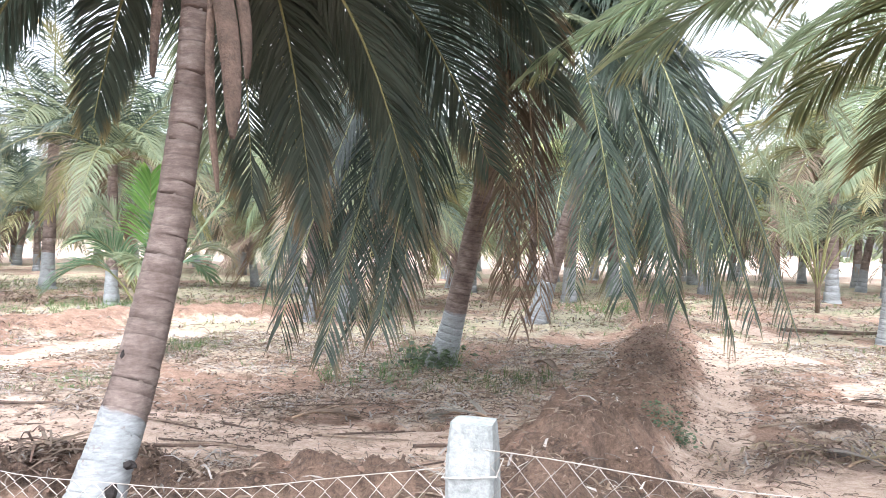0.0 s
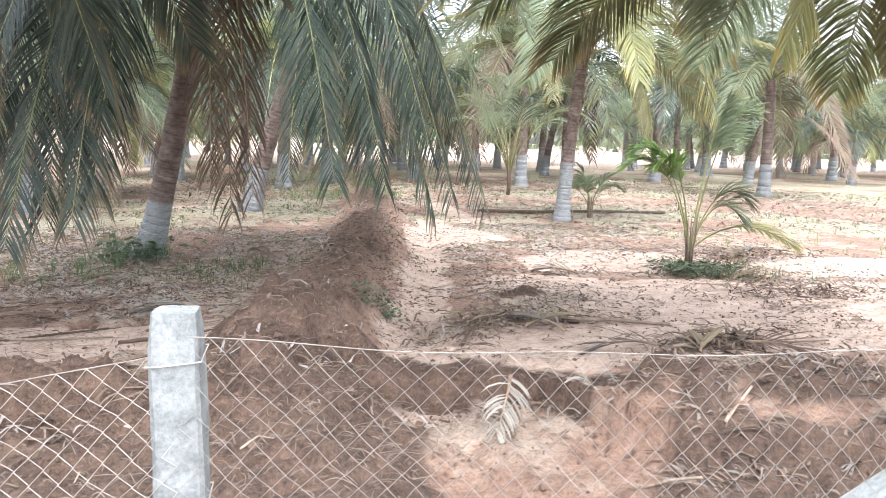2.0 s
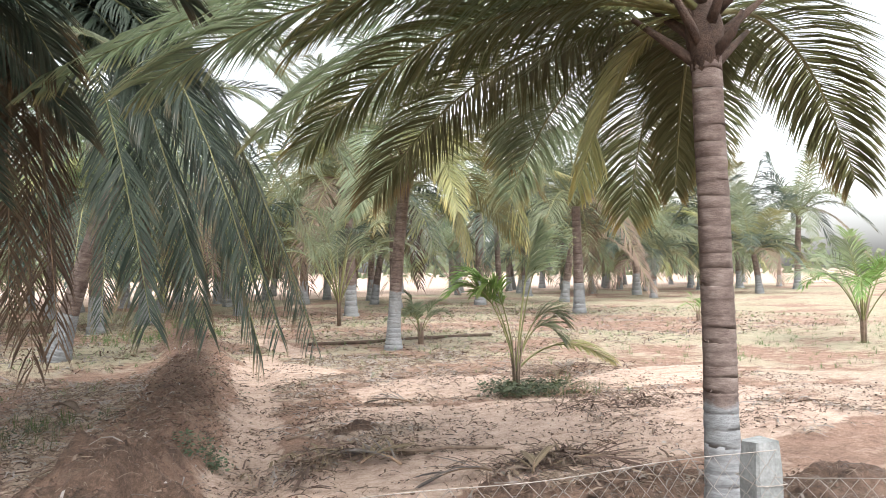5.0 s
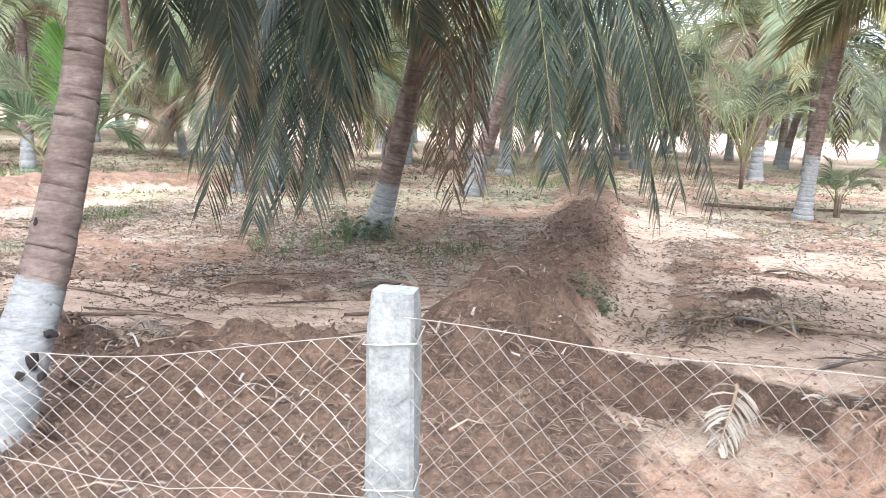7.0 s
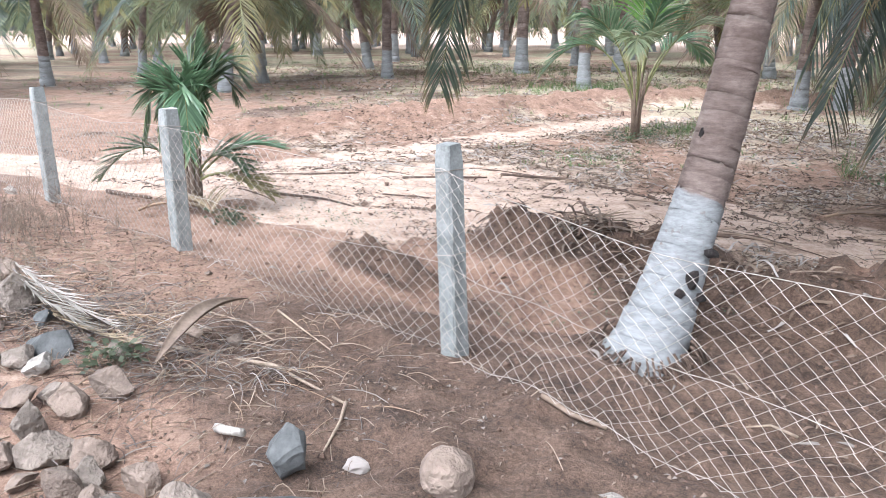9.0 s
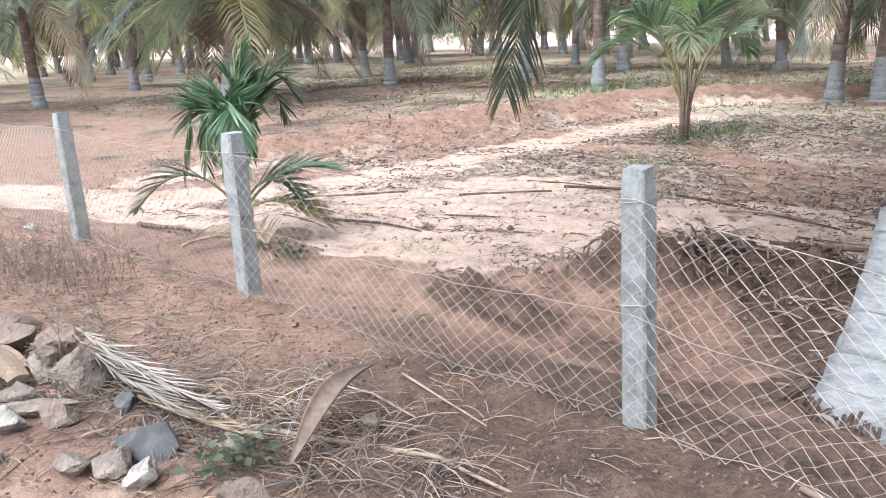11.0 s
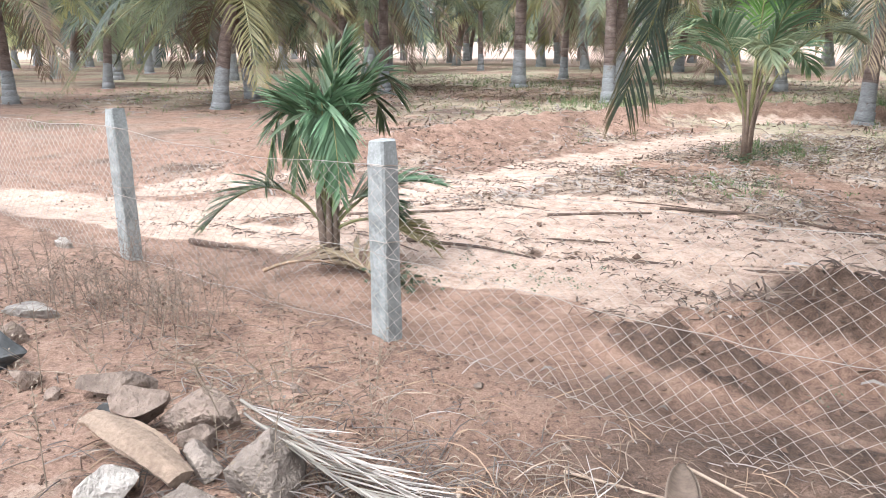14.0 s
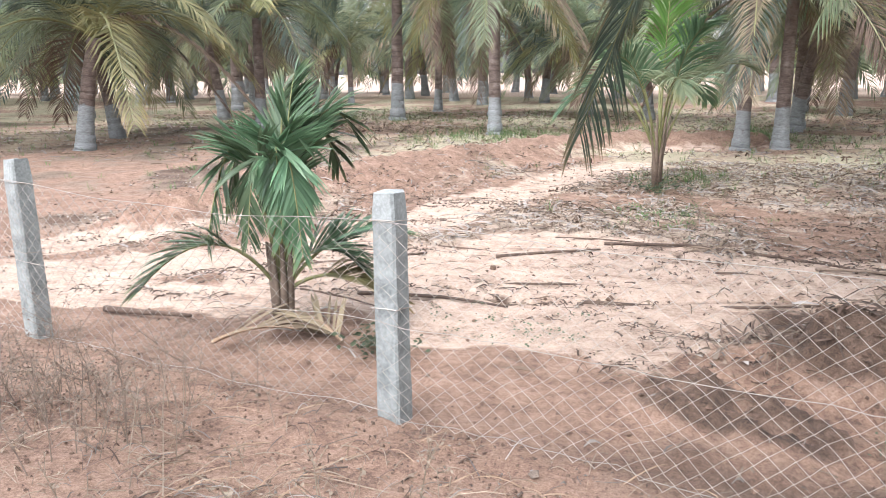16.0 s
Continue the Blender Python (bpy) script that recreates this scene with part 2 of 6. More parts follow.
def under(name, me, parent, label=""):
    ob = new(name, me)
    ob.parent = parent
    return tagged(ob, label)


def part(name, bm, mat, parent, label=""):
    me = bpy.data.meshes.new(name)
    bm.to_mesh(me)
    bm.free()
    me.materials.append(mat)
    return under(name, me, parent, label)


def empty(name, place, label, category, group="", kind=""):
    ob = new(name)
    ob.location = place
    return tagged(ob, label, category, group, kind)


def lattice(ix, iy, seed):
    h = (ix.astype(np.int64) * 374761393 + iy.astype(np.int64) * 668265263 + seed * 982451653) & 0x7FFFFFFF
    h = ((h ^ (h >> 13)) * 1274126177) & 0x7FFFFFFF
    return ((h ^ (h >> 16)) & 0xFFFF) / 65535.0


def value_noise(x, y, seed):
    ix, iy = np.floor(x), np.floor(y)
    fx, fy = x - ix, y - iy
    fx, fy = fx * fx * (3 - 2 * fx), fy * fy * (3 - 2 * fy)
    a, b = lattice(ix, iy, seed), lattice(ix + 1, iy, seed)
    c, d = lattice(ix, iy + 1, seed), lattice(ix + 1, iy + 1, seed)
    return (a * (1 - fx) + b * fx) * (1 - fy) + (c * (1 - fx) + d * fx) * fy


def fractal(x, y, scale, octaves, seed):
    x, y = np.asarray(x, dtype=float), np.asarray(y, dtype=float)
    out, amp, tot = 0.0, 1.0, 0.0
    for k in range(octaves):
        out = out + amp * value_noise(x * scale + 17.3 * k, y * scale - 9.1 * k, seed + k)
        tot, amp, scale = tot + amp, amp * 0.5, scale * 2.03
    return out / tot - 0.5


def line_distance(x, y, pts):
    """Distance to a polyline, and how far along it (0 to 1) the nearest place lies."""
    best, where = np.full(np.shape(x), 1e9), np.zeros(np.shape(x))
    n = len(pts) - 1
    for k in range(n):
        (ax, ay), (bx, by) = pts[k], pts[k + 1]
        dx, dy = bx - ax, by - ay
        s = np.clip(((x - ax) * dx + (y - ay) * dy) / (dx * dx + dy * dy), 0, 1)
        d = np.hypot(x - ax - s * dx, y - ay - s * dy)
        where = np.where(d < best, (k + s) / n, where)
        best = np.minimum(best, d)
    return best, where


def smooth(v, lo, hi):
    s = np.clip((v - lo) / (hi - lo), 0, 1)
    return s * s * (3 - 2 * s)


# ---- ground ----
FENCE = [(9.6, -0.9), (7.2, -0.1), (4.75, 0.75), (2.29, 1.66), (0.0, 2.28), (-2.70, 3.30), (-5.27, 3.79), (-7.70, 4.29), (-10.2, 4.8), (-12.8, 5.3), (-15.4, 5.8)]
BUND = [(0.92, 5.7), (1.07, 6.2), (2.35, 9.6), (3.95, 15.0), (5.5, 21.5), (7.0, 29.0)]
BUND_LEFT = [(-9.3, 7.7), (-8.6, 9.6), (-7.6, 12.6), (-6.4, 15.6), (-4.8, 17.0), (-3.0, 17.6)]
STREAMS = [[(1.5, 4.9), (2.0, 6.3), (2.65, 8.1), (3.75, 11.2), (5.4, 15.3), (6.3, 14.8), (6.9, 19.6)],
           [(-15.0, 4.6), (-11.0, 5.2), (-8.8, 5.6), (-7.0, 7.4), (-6.6, 9.6), (-5.6, 12.6), (-5.0, 13.6)],
           [(-9.8, 6.4), (-9.0, 7.4), (-8.9, 9.0)], [(-5.6, 15.6), (-4.0, 16.6), (-2.0, 17.6), (1.5, 18.6)]]
PADS = [(-4.8, 6.4, 1.7, 1.5), (-3.0, 6.7, 1.8, 0.9), (-6.6, 6.3, 1.2, 1.0), (-0.9, 6.7, 1.6, 0.55), (4.3, 6.2, 1.5, 0.9), (5.4, 6.9, 1.0, 0.8),
        (2.5, 5.2, 0.9, 0.35), (-8.4, 5.3, 1.6, 0.35), (7.6, 5.2, 1.3, 0.5), (4.4, 12.6, 1.2, 1.4), (4.4, 8.0, 1.0, 0.8), (6.4, 9.6, 1.6, 0.9), (5.8, 5.4, 1.2, 0.6), (5.7, 7.4, 1.6, 0.9), (3.3, 5.8, 1.4, 0.65), (5.0, 5.6, 1.9, 0.8), (7.8, 6.7, 1.6, 0.9), (9.4, 8.6, 1.8, 0.8)]
HEAPS = [(-3.25, 5.05, 0.55, 0.28, 0.36), (-2.6, 5.5, 0.8, 0.25, 0.28), (-1.2, 4.95, 0.9, 0.35, 0.32), (-3.85, 4.25, 0.5, 0.3, 0.20), (0.2, 4.75, 0.7, 0.3, 0.20), (0.68, 5.25, 0.62, 1.05, 0.19), (0.50, 3.9, 0.62, 0.95, 0.16), (-0.6, 3.6, 0.6, 0.35, 0.10),
         (3.15, 4.15, 0.34, 0.5, 0.20), (4.2, 4.0, 1.0, 0.42, 0.20), (1.05, 6.05, 0.55, 0.16, 0.12), (5.6, 3.3, 0.8, 0.4, 0.2), (3.6, 7.4, 0.35, 0.2, 0.10)]


def terrain(x, y):
    """Height of the ground and its cover (sand, dug earth with crack and scarp shade, litter, grass) at plan places x,
    y.
    """
    x, y = np.asarray(x, dtype=float), np.asarray(y, dtype=float)
    n1, n2, n3 = fractal(x, y, 0.35, 3, 3), fractal(x, y, 1.6, 4, 11), fractal(x, y, 7.0, 3, 29)
    line = np.interp(-x, [-p[0] for p in FENCE], [p[1] for p in FENCE])
    inside = y - line
    near = np.exp(-((x / 25.0) ** 2)) * np.exp(-((y / 40.0) ** 2))
    z = 0.16 * n1 + 0.05 * n2 * (0.4 + near) + 0.022 * n3 * near
    # road side: a low berm of loose red earth that rises towards the track
    z = z + 0.10 * smooth(-inside, 0.1, 1.3) + 0.05 * smooth(-inside, -0.25, 0.15)
    # shallow trench inside the fence, its far bank broken
    bank = 2.15 + 1.3 * smooth(x, 0.5, 1.0) * (1 - smooth(x, 2.4, 2.9)) + 0.5 * n2 + 0.35 * fractal(x, y * 0.2, 0.9, 3, 41)
    reach = smooth(x, -4.6, -3.4)
    edge = smooth(x, 0.6, 1.4)
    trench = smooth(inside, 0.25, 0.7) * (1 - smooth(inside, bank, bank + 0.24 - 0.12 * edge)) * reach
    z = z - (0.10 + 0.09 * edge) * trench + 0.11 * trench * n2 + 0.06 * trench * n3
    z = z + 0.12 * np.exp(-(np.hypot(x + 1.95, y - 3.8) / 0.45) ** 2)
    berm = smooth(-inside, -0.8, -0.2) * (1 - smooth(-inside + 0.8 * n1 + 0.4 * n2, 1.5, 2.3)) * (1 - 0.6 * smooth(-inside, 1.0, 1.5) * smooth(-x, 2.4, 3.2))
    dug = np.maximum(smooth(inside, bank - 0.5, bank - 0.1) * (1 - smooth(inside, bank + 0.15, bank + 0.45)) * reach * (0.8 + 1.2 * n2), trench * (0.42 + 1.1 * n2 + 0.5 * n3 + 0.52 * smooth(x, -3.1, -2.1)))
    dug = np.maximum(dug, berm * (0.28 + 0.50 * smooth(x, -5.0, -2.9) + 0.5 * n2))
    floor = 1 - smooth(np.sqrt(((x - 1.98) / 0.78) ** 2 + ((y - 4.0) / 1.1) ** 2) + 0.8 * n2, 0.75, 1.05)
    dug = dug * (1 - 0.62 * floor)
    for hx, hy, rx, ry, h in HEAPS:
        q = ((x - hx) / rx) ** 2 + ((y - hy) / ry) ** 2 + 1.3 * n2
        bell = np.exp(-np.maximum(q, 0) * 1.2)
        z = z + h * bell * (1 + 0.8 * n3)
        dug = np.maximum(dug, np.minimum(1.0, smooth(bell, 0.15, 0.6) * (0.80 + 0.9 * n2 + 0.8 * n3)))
    # cut face at the head of the sand slide, its shadow coloured in dark
    face, _ = line_distance(x, y, [(1.15, 5.45), (1.6, 5.25), (2.1, 5.2), (2.75, 4.95), (2.95, 4.5)])
    shaded_face = np.exp(-(np.maximum(face + 0.25 * n2 + 0.1 * n3, 0) / 0.13) ** 2)
    dug = np.maximum(dug, shaded_face)
    z = z - 0.05 * shaded_face
    # banks of earth between the plots
    d, s = line_distance(x, y, BUND)
    d = d + 0.16 * n2
    cut = 1 - smooth(s, 0.88, 1.0)
    bell = np.exp(-(np.maximum(d, 0) / 0.58) ** 2.8) * (0.25 + 0.75 * cut)
    z = z + 0.37 * bell * (1 + 0.5 * n3 + 0.3 * n2)
    dug = np.maximum(dug, bell * (0.58 + 0.5 * n2))
    d2, s2 = line_distance(x, y, BUND_LEFT)
    bell2 = np.exp(-(np.maximum(d2 + 0.35 * n2, 0) / 0.55) ** 2)
    z = z + 0.34 * bell2 * (1 + 0.4 * n3)
    # worked dark plot past the low bank
    plot = smooth(-x, 9.0, 10.4) * smooth(y, 5.6, 7.2) * (1 - smooth(y, 20, 26)) * (1 - bell2)
    dug = np.maximum(dug, plot * (0.46 + 0.9 * n2 + 0.5 * n1))
    z = z + 0.10 * dug * fractal(x, y, 4.5, 4, 53) + 0.035 * dug * near * fractal(x, y, 15.0, 2, 67) + 0.03 * dug * n3 * 2
    sand = np.zeros_like(x)
    for k, pts in enumerate(STREAMS):
        d3, _ = line_distance(x + 0.5 * n2, y + 0.5 * n1, pts)
        w = (0.27, 0.42, 0.3, 0.3)[k]
        bed = 1 - smooth(d3, w * 0.6, w * 1.7)
        sand = np.maximum(sand, bed)
        z = z - 0.05 * bed
    for px, py, rx, ry in PADS:
        q = np.sqrt(((x - px) / rx) ** 2 + ((y - py) / ry) ** 2) + 0.7 * n2
        sand = np.maximum(sand, 1 - smooth(q, 0.75, 1.25))
    sand = np.maximum(sand, smooth(y, 44, 52))
    sand = np.maximum(sand, 0.26 * floor)
    # fine wash lines that wander over the sand, crack shade coloured into the grooves
    wash = np.exp(-(fractal(x * 0.55, y * 1.7, 1.1, 3, 83) / 0.011) ** 2) + np.exp(-(fractal(x * 0.5 + 31, y * 1.9, 1.5, 3, 89) / 0.011) ** 2)
    wash = np.minimum(wash, 1) * smooth(inside, 0.9, 1.6) * (1 - smooth(y, 9, 13)) * np.clip(0.6 + 2.2 * fractal(x, y, 0.7, 2, 101), 0, 1) * np.exp(-(x / 12.0) ** 4)
    z = z - 0.035 * wash
    dug = np.maximum(dug, 0.75 * wash)
    # low broken steps where water has cut the sand, their thin shadow painted dark
    for pts in ([(-5.3, 5.78), (-4.8, 5.86), (-4.46, 5.92), (-3.9, 6.15), (-3.4, 6.30), (-2.9, 6.36)], [(-5.3, 7.42), (-4.4, 7.58), (-3.46, 7.70), (-2.9, 7.4), (-2.5, 7.42), (-1.9, 7.1), (-1.28, 6.9), (-0.8, 7.22), (-0.2, 7.2)],
                [(7.2, 17.4), (8.6, 16.8), (10.0, 16.7), (11.8, 16.2)]):
        d4, s4 = line_distance(x, y + 0.14 * n2 + 0.06 * n3, pts)
        shaded_cut = np.exp(-(d4 / 0.05) ** 2) * smooth(0.4 + 1.2 * n2 + 0.5, 0.35, 0.8)
        z = z - 0.10 * shaded_cut
        dug = np.maximum(dug, shaded_cut)
    sand = sand * (1 - np.clip(bell * 1.5, 0, 1)) * (1 - np.clip(bell2 * 1.5, 0, 1)) * smooth(inside, 0.0, 0.4)
    litter = np.clip(0.5 + 1.8 * n2 + 0.8 * n1, 0, 1) * smooth(inside, 0.8, 2.5) * (1 - bell) * (1 - bell2)
    litter = np.maximum(litter, 0.55 * smooth(-inside, 0.9, 1.6) * smooth(0.5 + n2, 0.35, 0.7) * smooth(-x, 2.8, 3.8))
    grass = smooth(y + 0.9 * np.maximum(x - 6.5, 0), 7, 16) * np.clip(0.55 + 1.5 * n1 + 0.9 * n2, 0, 1) * (1 - bell) * (1 - 0.8 * bell2)
    return z, sand, np.clip(dug, 0, 1), litter, grass


HEIGHTS = {}


def height(x, y):
    if (x, y) not in HEIGHTS:
        HEIGHTS[x, y] = float(terrain(np.array([x]), np.array([y]))[0][0])
    return HEIGHTS[x, y]


def spaced(lo, hi, step, far_lo, far_hi, grow=1.13):
    mid = list(np.arange(lo, hi + step / 2, step))
    for end, sign, stop in ((mid[0], -1, far_lo), (mid[-1], 1, far_hi)):
        st, v, extra = step, end, []
        while (v - stop) * sign < 0:
            st *= grow
            v += sign * st
            extra.append(v)
        mid = extra[::-1] + mid if sign < 0 else mid + extra
    return np.array(mid)


gx, gy = spaced(-9.0, 6.2, 0.038, -900, 900, 1.05), spaced(1.2, 7.6, 0.036, -300, 1500, 1.045)
GX, GY = np.meshgrid(gx, gy)
gz, g_sand, g_dug, g_litter, g_grass = terrain(GX, GY)
nx, ny = len(gx), len(gy)
idx = np.arange(nx * ny).reshape(ny, nx)
quads = np.stack([idx[:-1, :-1], idx[:-1, 1:], idx[1:, 1:], idx[1:, :-1]], -1).reshape(-1, 4)
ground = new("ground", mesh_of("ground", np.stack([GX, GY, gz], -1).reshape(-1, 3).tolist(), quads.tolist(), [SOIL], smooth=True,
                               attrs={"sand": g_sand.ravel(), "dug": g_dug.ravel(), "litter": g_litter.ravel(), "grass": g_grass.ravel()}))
tagged(ground, "sandy red plantation soil with washed pale sand and earth banks", "ground", kind="structure")


# ---- tubes ----
def tube(path, radii, sides, verts, faces, cap=True):
    """Adds a tube along path (list of Vector) to verts and faces."""
    start = len(verts)
    ref = Vector((0.3, 0.2, 1)) if abs((path[-1] - path[0]).normalized().z) < 0.8 else Vector((1, 0.1, 0))
    for k, p in enumerate(path):
        t = (path[min(k + 1, len(path) - 1)] - path[max(k - 1, 0)]).normalized()
        u = t.cross(ref).normalized()
        v = t.cross(u)
        for j in range(sides):
            a = 2 * math.pi * j / sides
            verts.append(tuple(p + radii[k] * (math.cos(a) * u + math.sin(a) * v)))
    for k in range(len(path) - 1):
        for j in range(sides):
            a, b = start + k * sides + j, start + k * sides + (j + 1) % sides
            faces.append((a, a + sides, b + sides, b))
    if cap:
        faces.append(tuple(start + j for j in range(sides)))
        faces.append(tuple(start + (len(path) - 1) * sides + sides - 1 - j for j in range(sides)))


# ---- fence ----
def post_mesh(width, high, lean, seed):
    """A cast concrete post: square, chamfered, uneven, a little tapered."""
    rng = random.Random(seed)
    verts, faces, rings = [], [], 14
    c = width * 0.09
    for k in range(rings + 1):
        z = -0.35 + (high + 0.35) * k / rings
        w = width / 2 * (1.03 - 0.06 * k / rings)
        if k == rings:
            w *= 0.88
        corners = [(w, -w + c), (w, w - c), (w - c, w), (-w + c, w), (-w, w - c), (-w, -w + c), (-w + c, -w), (w - c, -w)]
        for x, y in corners:
            verts.append((x + lean[0] * max(z, 0) + rng.uniform(-1, 1) * 0.0025, y + lean[1] * max(z, 0) + rng.uniform(-1, 1) * 0.0025, z + (rng.uniform(-1, 1) * 0.006 if k == rings else 0)))
    for k in range(rings):
        for j in range(8):
            a, b = k * 8 + j, k * 8 + (j + 1) % 8
            faces.append((a, b, b + 8, a + 8))
    faces.append(tuple(rings * 8 + j for j in range(8)))
    return mesh_of("post", verts, faces, [CONCRETE])


fence = empty("fence", (FENCE[4][0], FENCE[4][1], 0), "chain-link wire fence on square grey concrete posts", "fence")


def fence_part(name, me, place=(0, 0, 0), turn=0.0, label=""):
    ob = under(name, me, fence, label)
    ob.matrix_local = Matrix.Translation(Vector(place) - fence.location) @ Matrix.Rotation(turn, 4, "Z")
    return ob


TOPS = []
for k, (px, py) in enumerate(FENCE):
    base = height(px, py)
    wide = {4: 0.14, 3: 0.108, 5: 0.1}.get(k, 0.112)
    top = {3: 1.12, 4: 1.19, 5: 1.05, 6: 1.03, 7: 1.05}.get(k, 1.04)
    lean = {5: -0.035, 4: -0.02}.get(k, 0.0)
    q0, q1 = FENCE[max(k - 1, 0)], FENCE[min(k + 1, len(FENCE) - 1)]
    turn = math.atan2(q1[1] - q0[1], q1[0] - q0[0]) + {4: 0.12, 5: 0.08}.get(k, 0.0)
    stake = fence_part("post", post_mesh(wide, top - base, (0, 0), 100 + k))
    stake.matrix_local = Matrix.Translation(Vector((px, py, base)) - fence.location) @ Matrix.Rotation(lean, 4, "Y") @ Matrix.Rotation(turn, 4, "Z")
    TOPS.append((px, py, base, top))
    if 3 <= k <= 7:
        for share in (0.88, 0.5):
            verts, faces, w = [], [], wide / 2 + 0.004
            ring = []
            for i in range(17):
                a = 2 * math.pi * i / 16
                big = max(abs(math.cos(a)), abs(math.sin(a)))
                ring.append(Vector((w * math.cos(a) / big, w * math.sin(a) / big, (top - base) * share + 0.01 * math.sin(a + k))))
            tube(ring, [0.0022] * 17, 4, verts, faces, cap=False)
            under("tie_wire", mesh_of("tie_wire", verts, faces, [WIRE]), stake)


def wire_path(a, b, za, zb, sag, n=10, out=0.0):
    return [Vector((a[0] + (b[0] - a[0]) * i / n, a[1] + (b[1] - a[1]) * i / n, za + (zb - za) * i / n - sag * 4 * (i / n) * (1 - i / n))) for i in range(n + 1)]


def panel(k):
    """Diamond mesh between two posts, slack, with line wires along it."""
    (ax, ay, az, at), (bx, by, bz, bt) = TOPS[k], TOPS[k + 1]
    rng = random.Random(k)
    off = Vector((by - ay, ax - bx)).normalized() * 0.075
    if off.y > 0:
        off = -off
    a, b = (ax + off.x, ay + off.y), (bx + off.x, by + off.y)
    long = math.hypot(bx - ax, by - ay)
    cols = round(long / 0.041)
    rows = 24
    verts, faces = [], []
    drop = (0.01, 0.065) if k == 3 else (0.10, 0.10)
    sag = {4: 0.17, 3: 0.03}.get(k, rng.uniform(0.03, 0.06))

    def node(i, j):
        s = i / cols
        x, y = a[0] + (b[0] - a[0]) * s, a[1] + (b[1] - a[1]) * s
        low = height(x, y) + 0.02
        high = at - drop[0] + (bt - drop[1] - at + drop[0]) * s - sag * 4 * s * (1 - s)
        wob = 0.02 * math.sin(3.1 * s * long + k) * math.sin(j * 0.35)
        return Vector((x + off.x * wob * 8, y + off.y * wob * 8, low + (high - low) * j / rows + 0.006 * math.sin(7 * s * long + j)))

    for i in range(0, cols, 1):
        pts = []
        for j in range(rows + 1):
            side = (i + j) % 2
            p = node(i + side, j)
            pts.append(p + Vector((off.x, off.y, 0)) * (0.04 if side else -0.04))
        tube(pts, [0.00135] * len(pts), 3, verts, faces, cap=False)
    fence_part("wire_mesh", mesh_of("wire_mesh", verts, faces, [WIRE]))
    for share in (1.0, 0.5, 0.03):
        verts, faces = [], []
        n = 24
        pts = []
        for i in range(n + 1):
            p0, p1 = node(cols * i / n, 0), node(cols * i / n, rows)
            pts.append(p0.lerp(p1, share))
        tube(pts, [0.0015] * len(pts), 4, verts, faces)
        fence_part("line_wire", mesh_of("line_wire", verts, faces, [WIRE]))


for k in range(1, len(FENCE) - 1):
    panel(k)

def brace(foot, head, width, seed):
    bm = bmesh.new()
    bmesh.ops.create_cube(bm, size=1)
    d = Vector(head) - Vector(foot)
    bmesh.ops.scale(bm, vec=(width, width, d.length), verts=bm.verts)
    bmesh.ops.bevel(bm, geom=bm.edges[:], offset=0.012, segments=1, affect="EDGES")
    m = Matrix.Translation((Vector(head) + Vector(foot)) / 2 - fence.location) @ d.to_track_quat("Z", "Y").to_matrix().to_4x4()
    bmesh.ops.transform(bm, matrix=m, verts=bm.verts)
    part("brace", bm, CONCRETE, fence, "slanting grey concrete brace")


brace((1.22, 2.02, -0.05), (2.27, 1.60, 0.83), 0.098, 1)
brace((3.60, 1.20, -0.05), (2.39, 1.63, 0.83), 0.098, 2)


# ---- palms ----
def bezier(p0, p1, p2, n):
    return [(1 - t) ** 2 * p0 + 2 * t * (1 - t) * p1 + t * t * p2 for t in [i / n for i in range(n + 1)]]


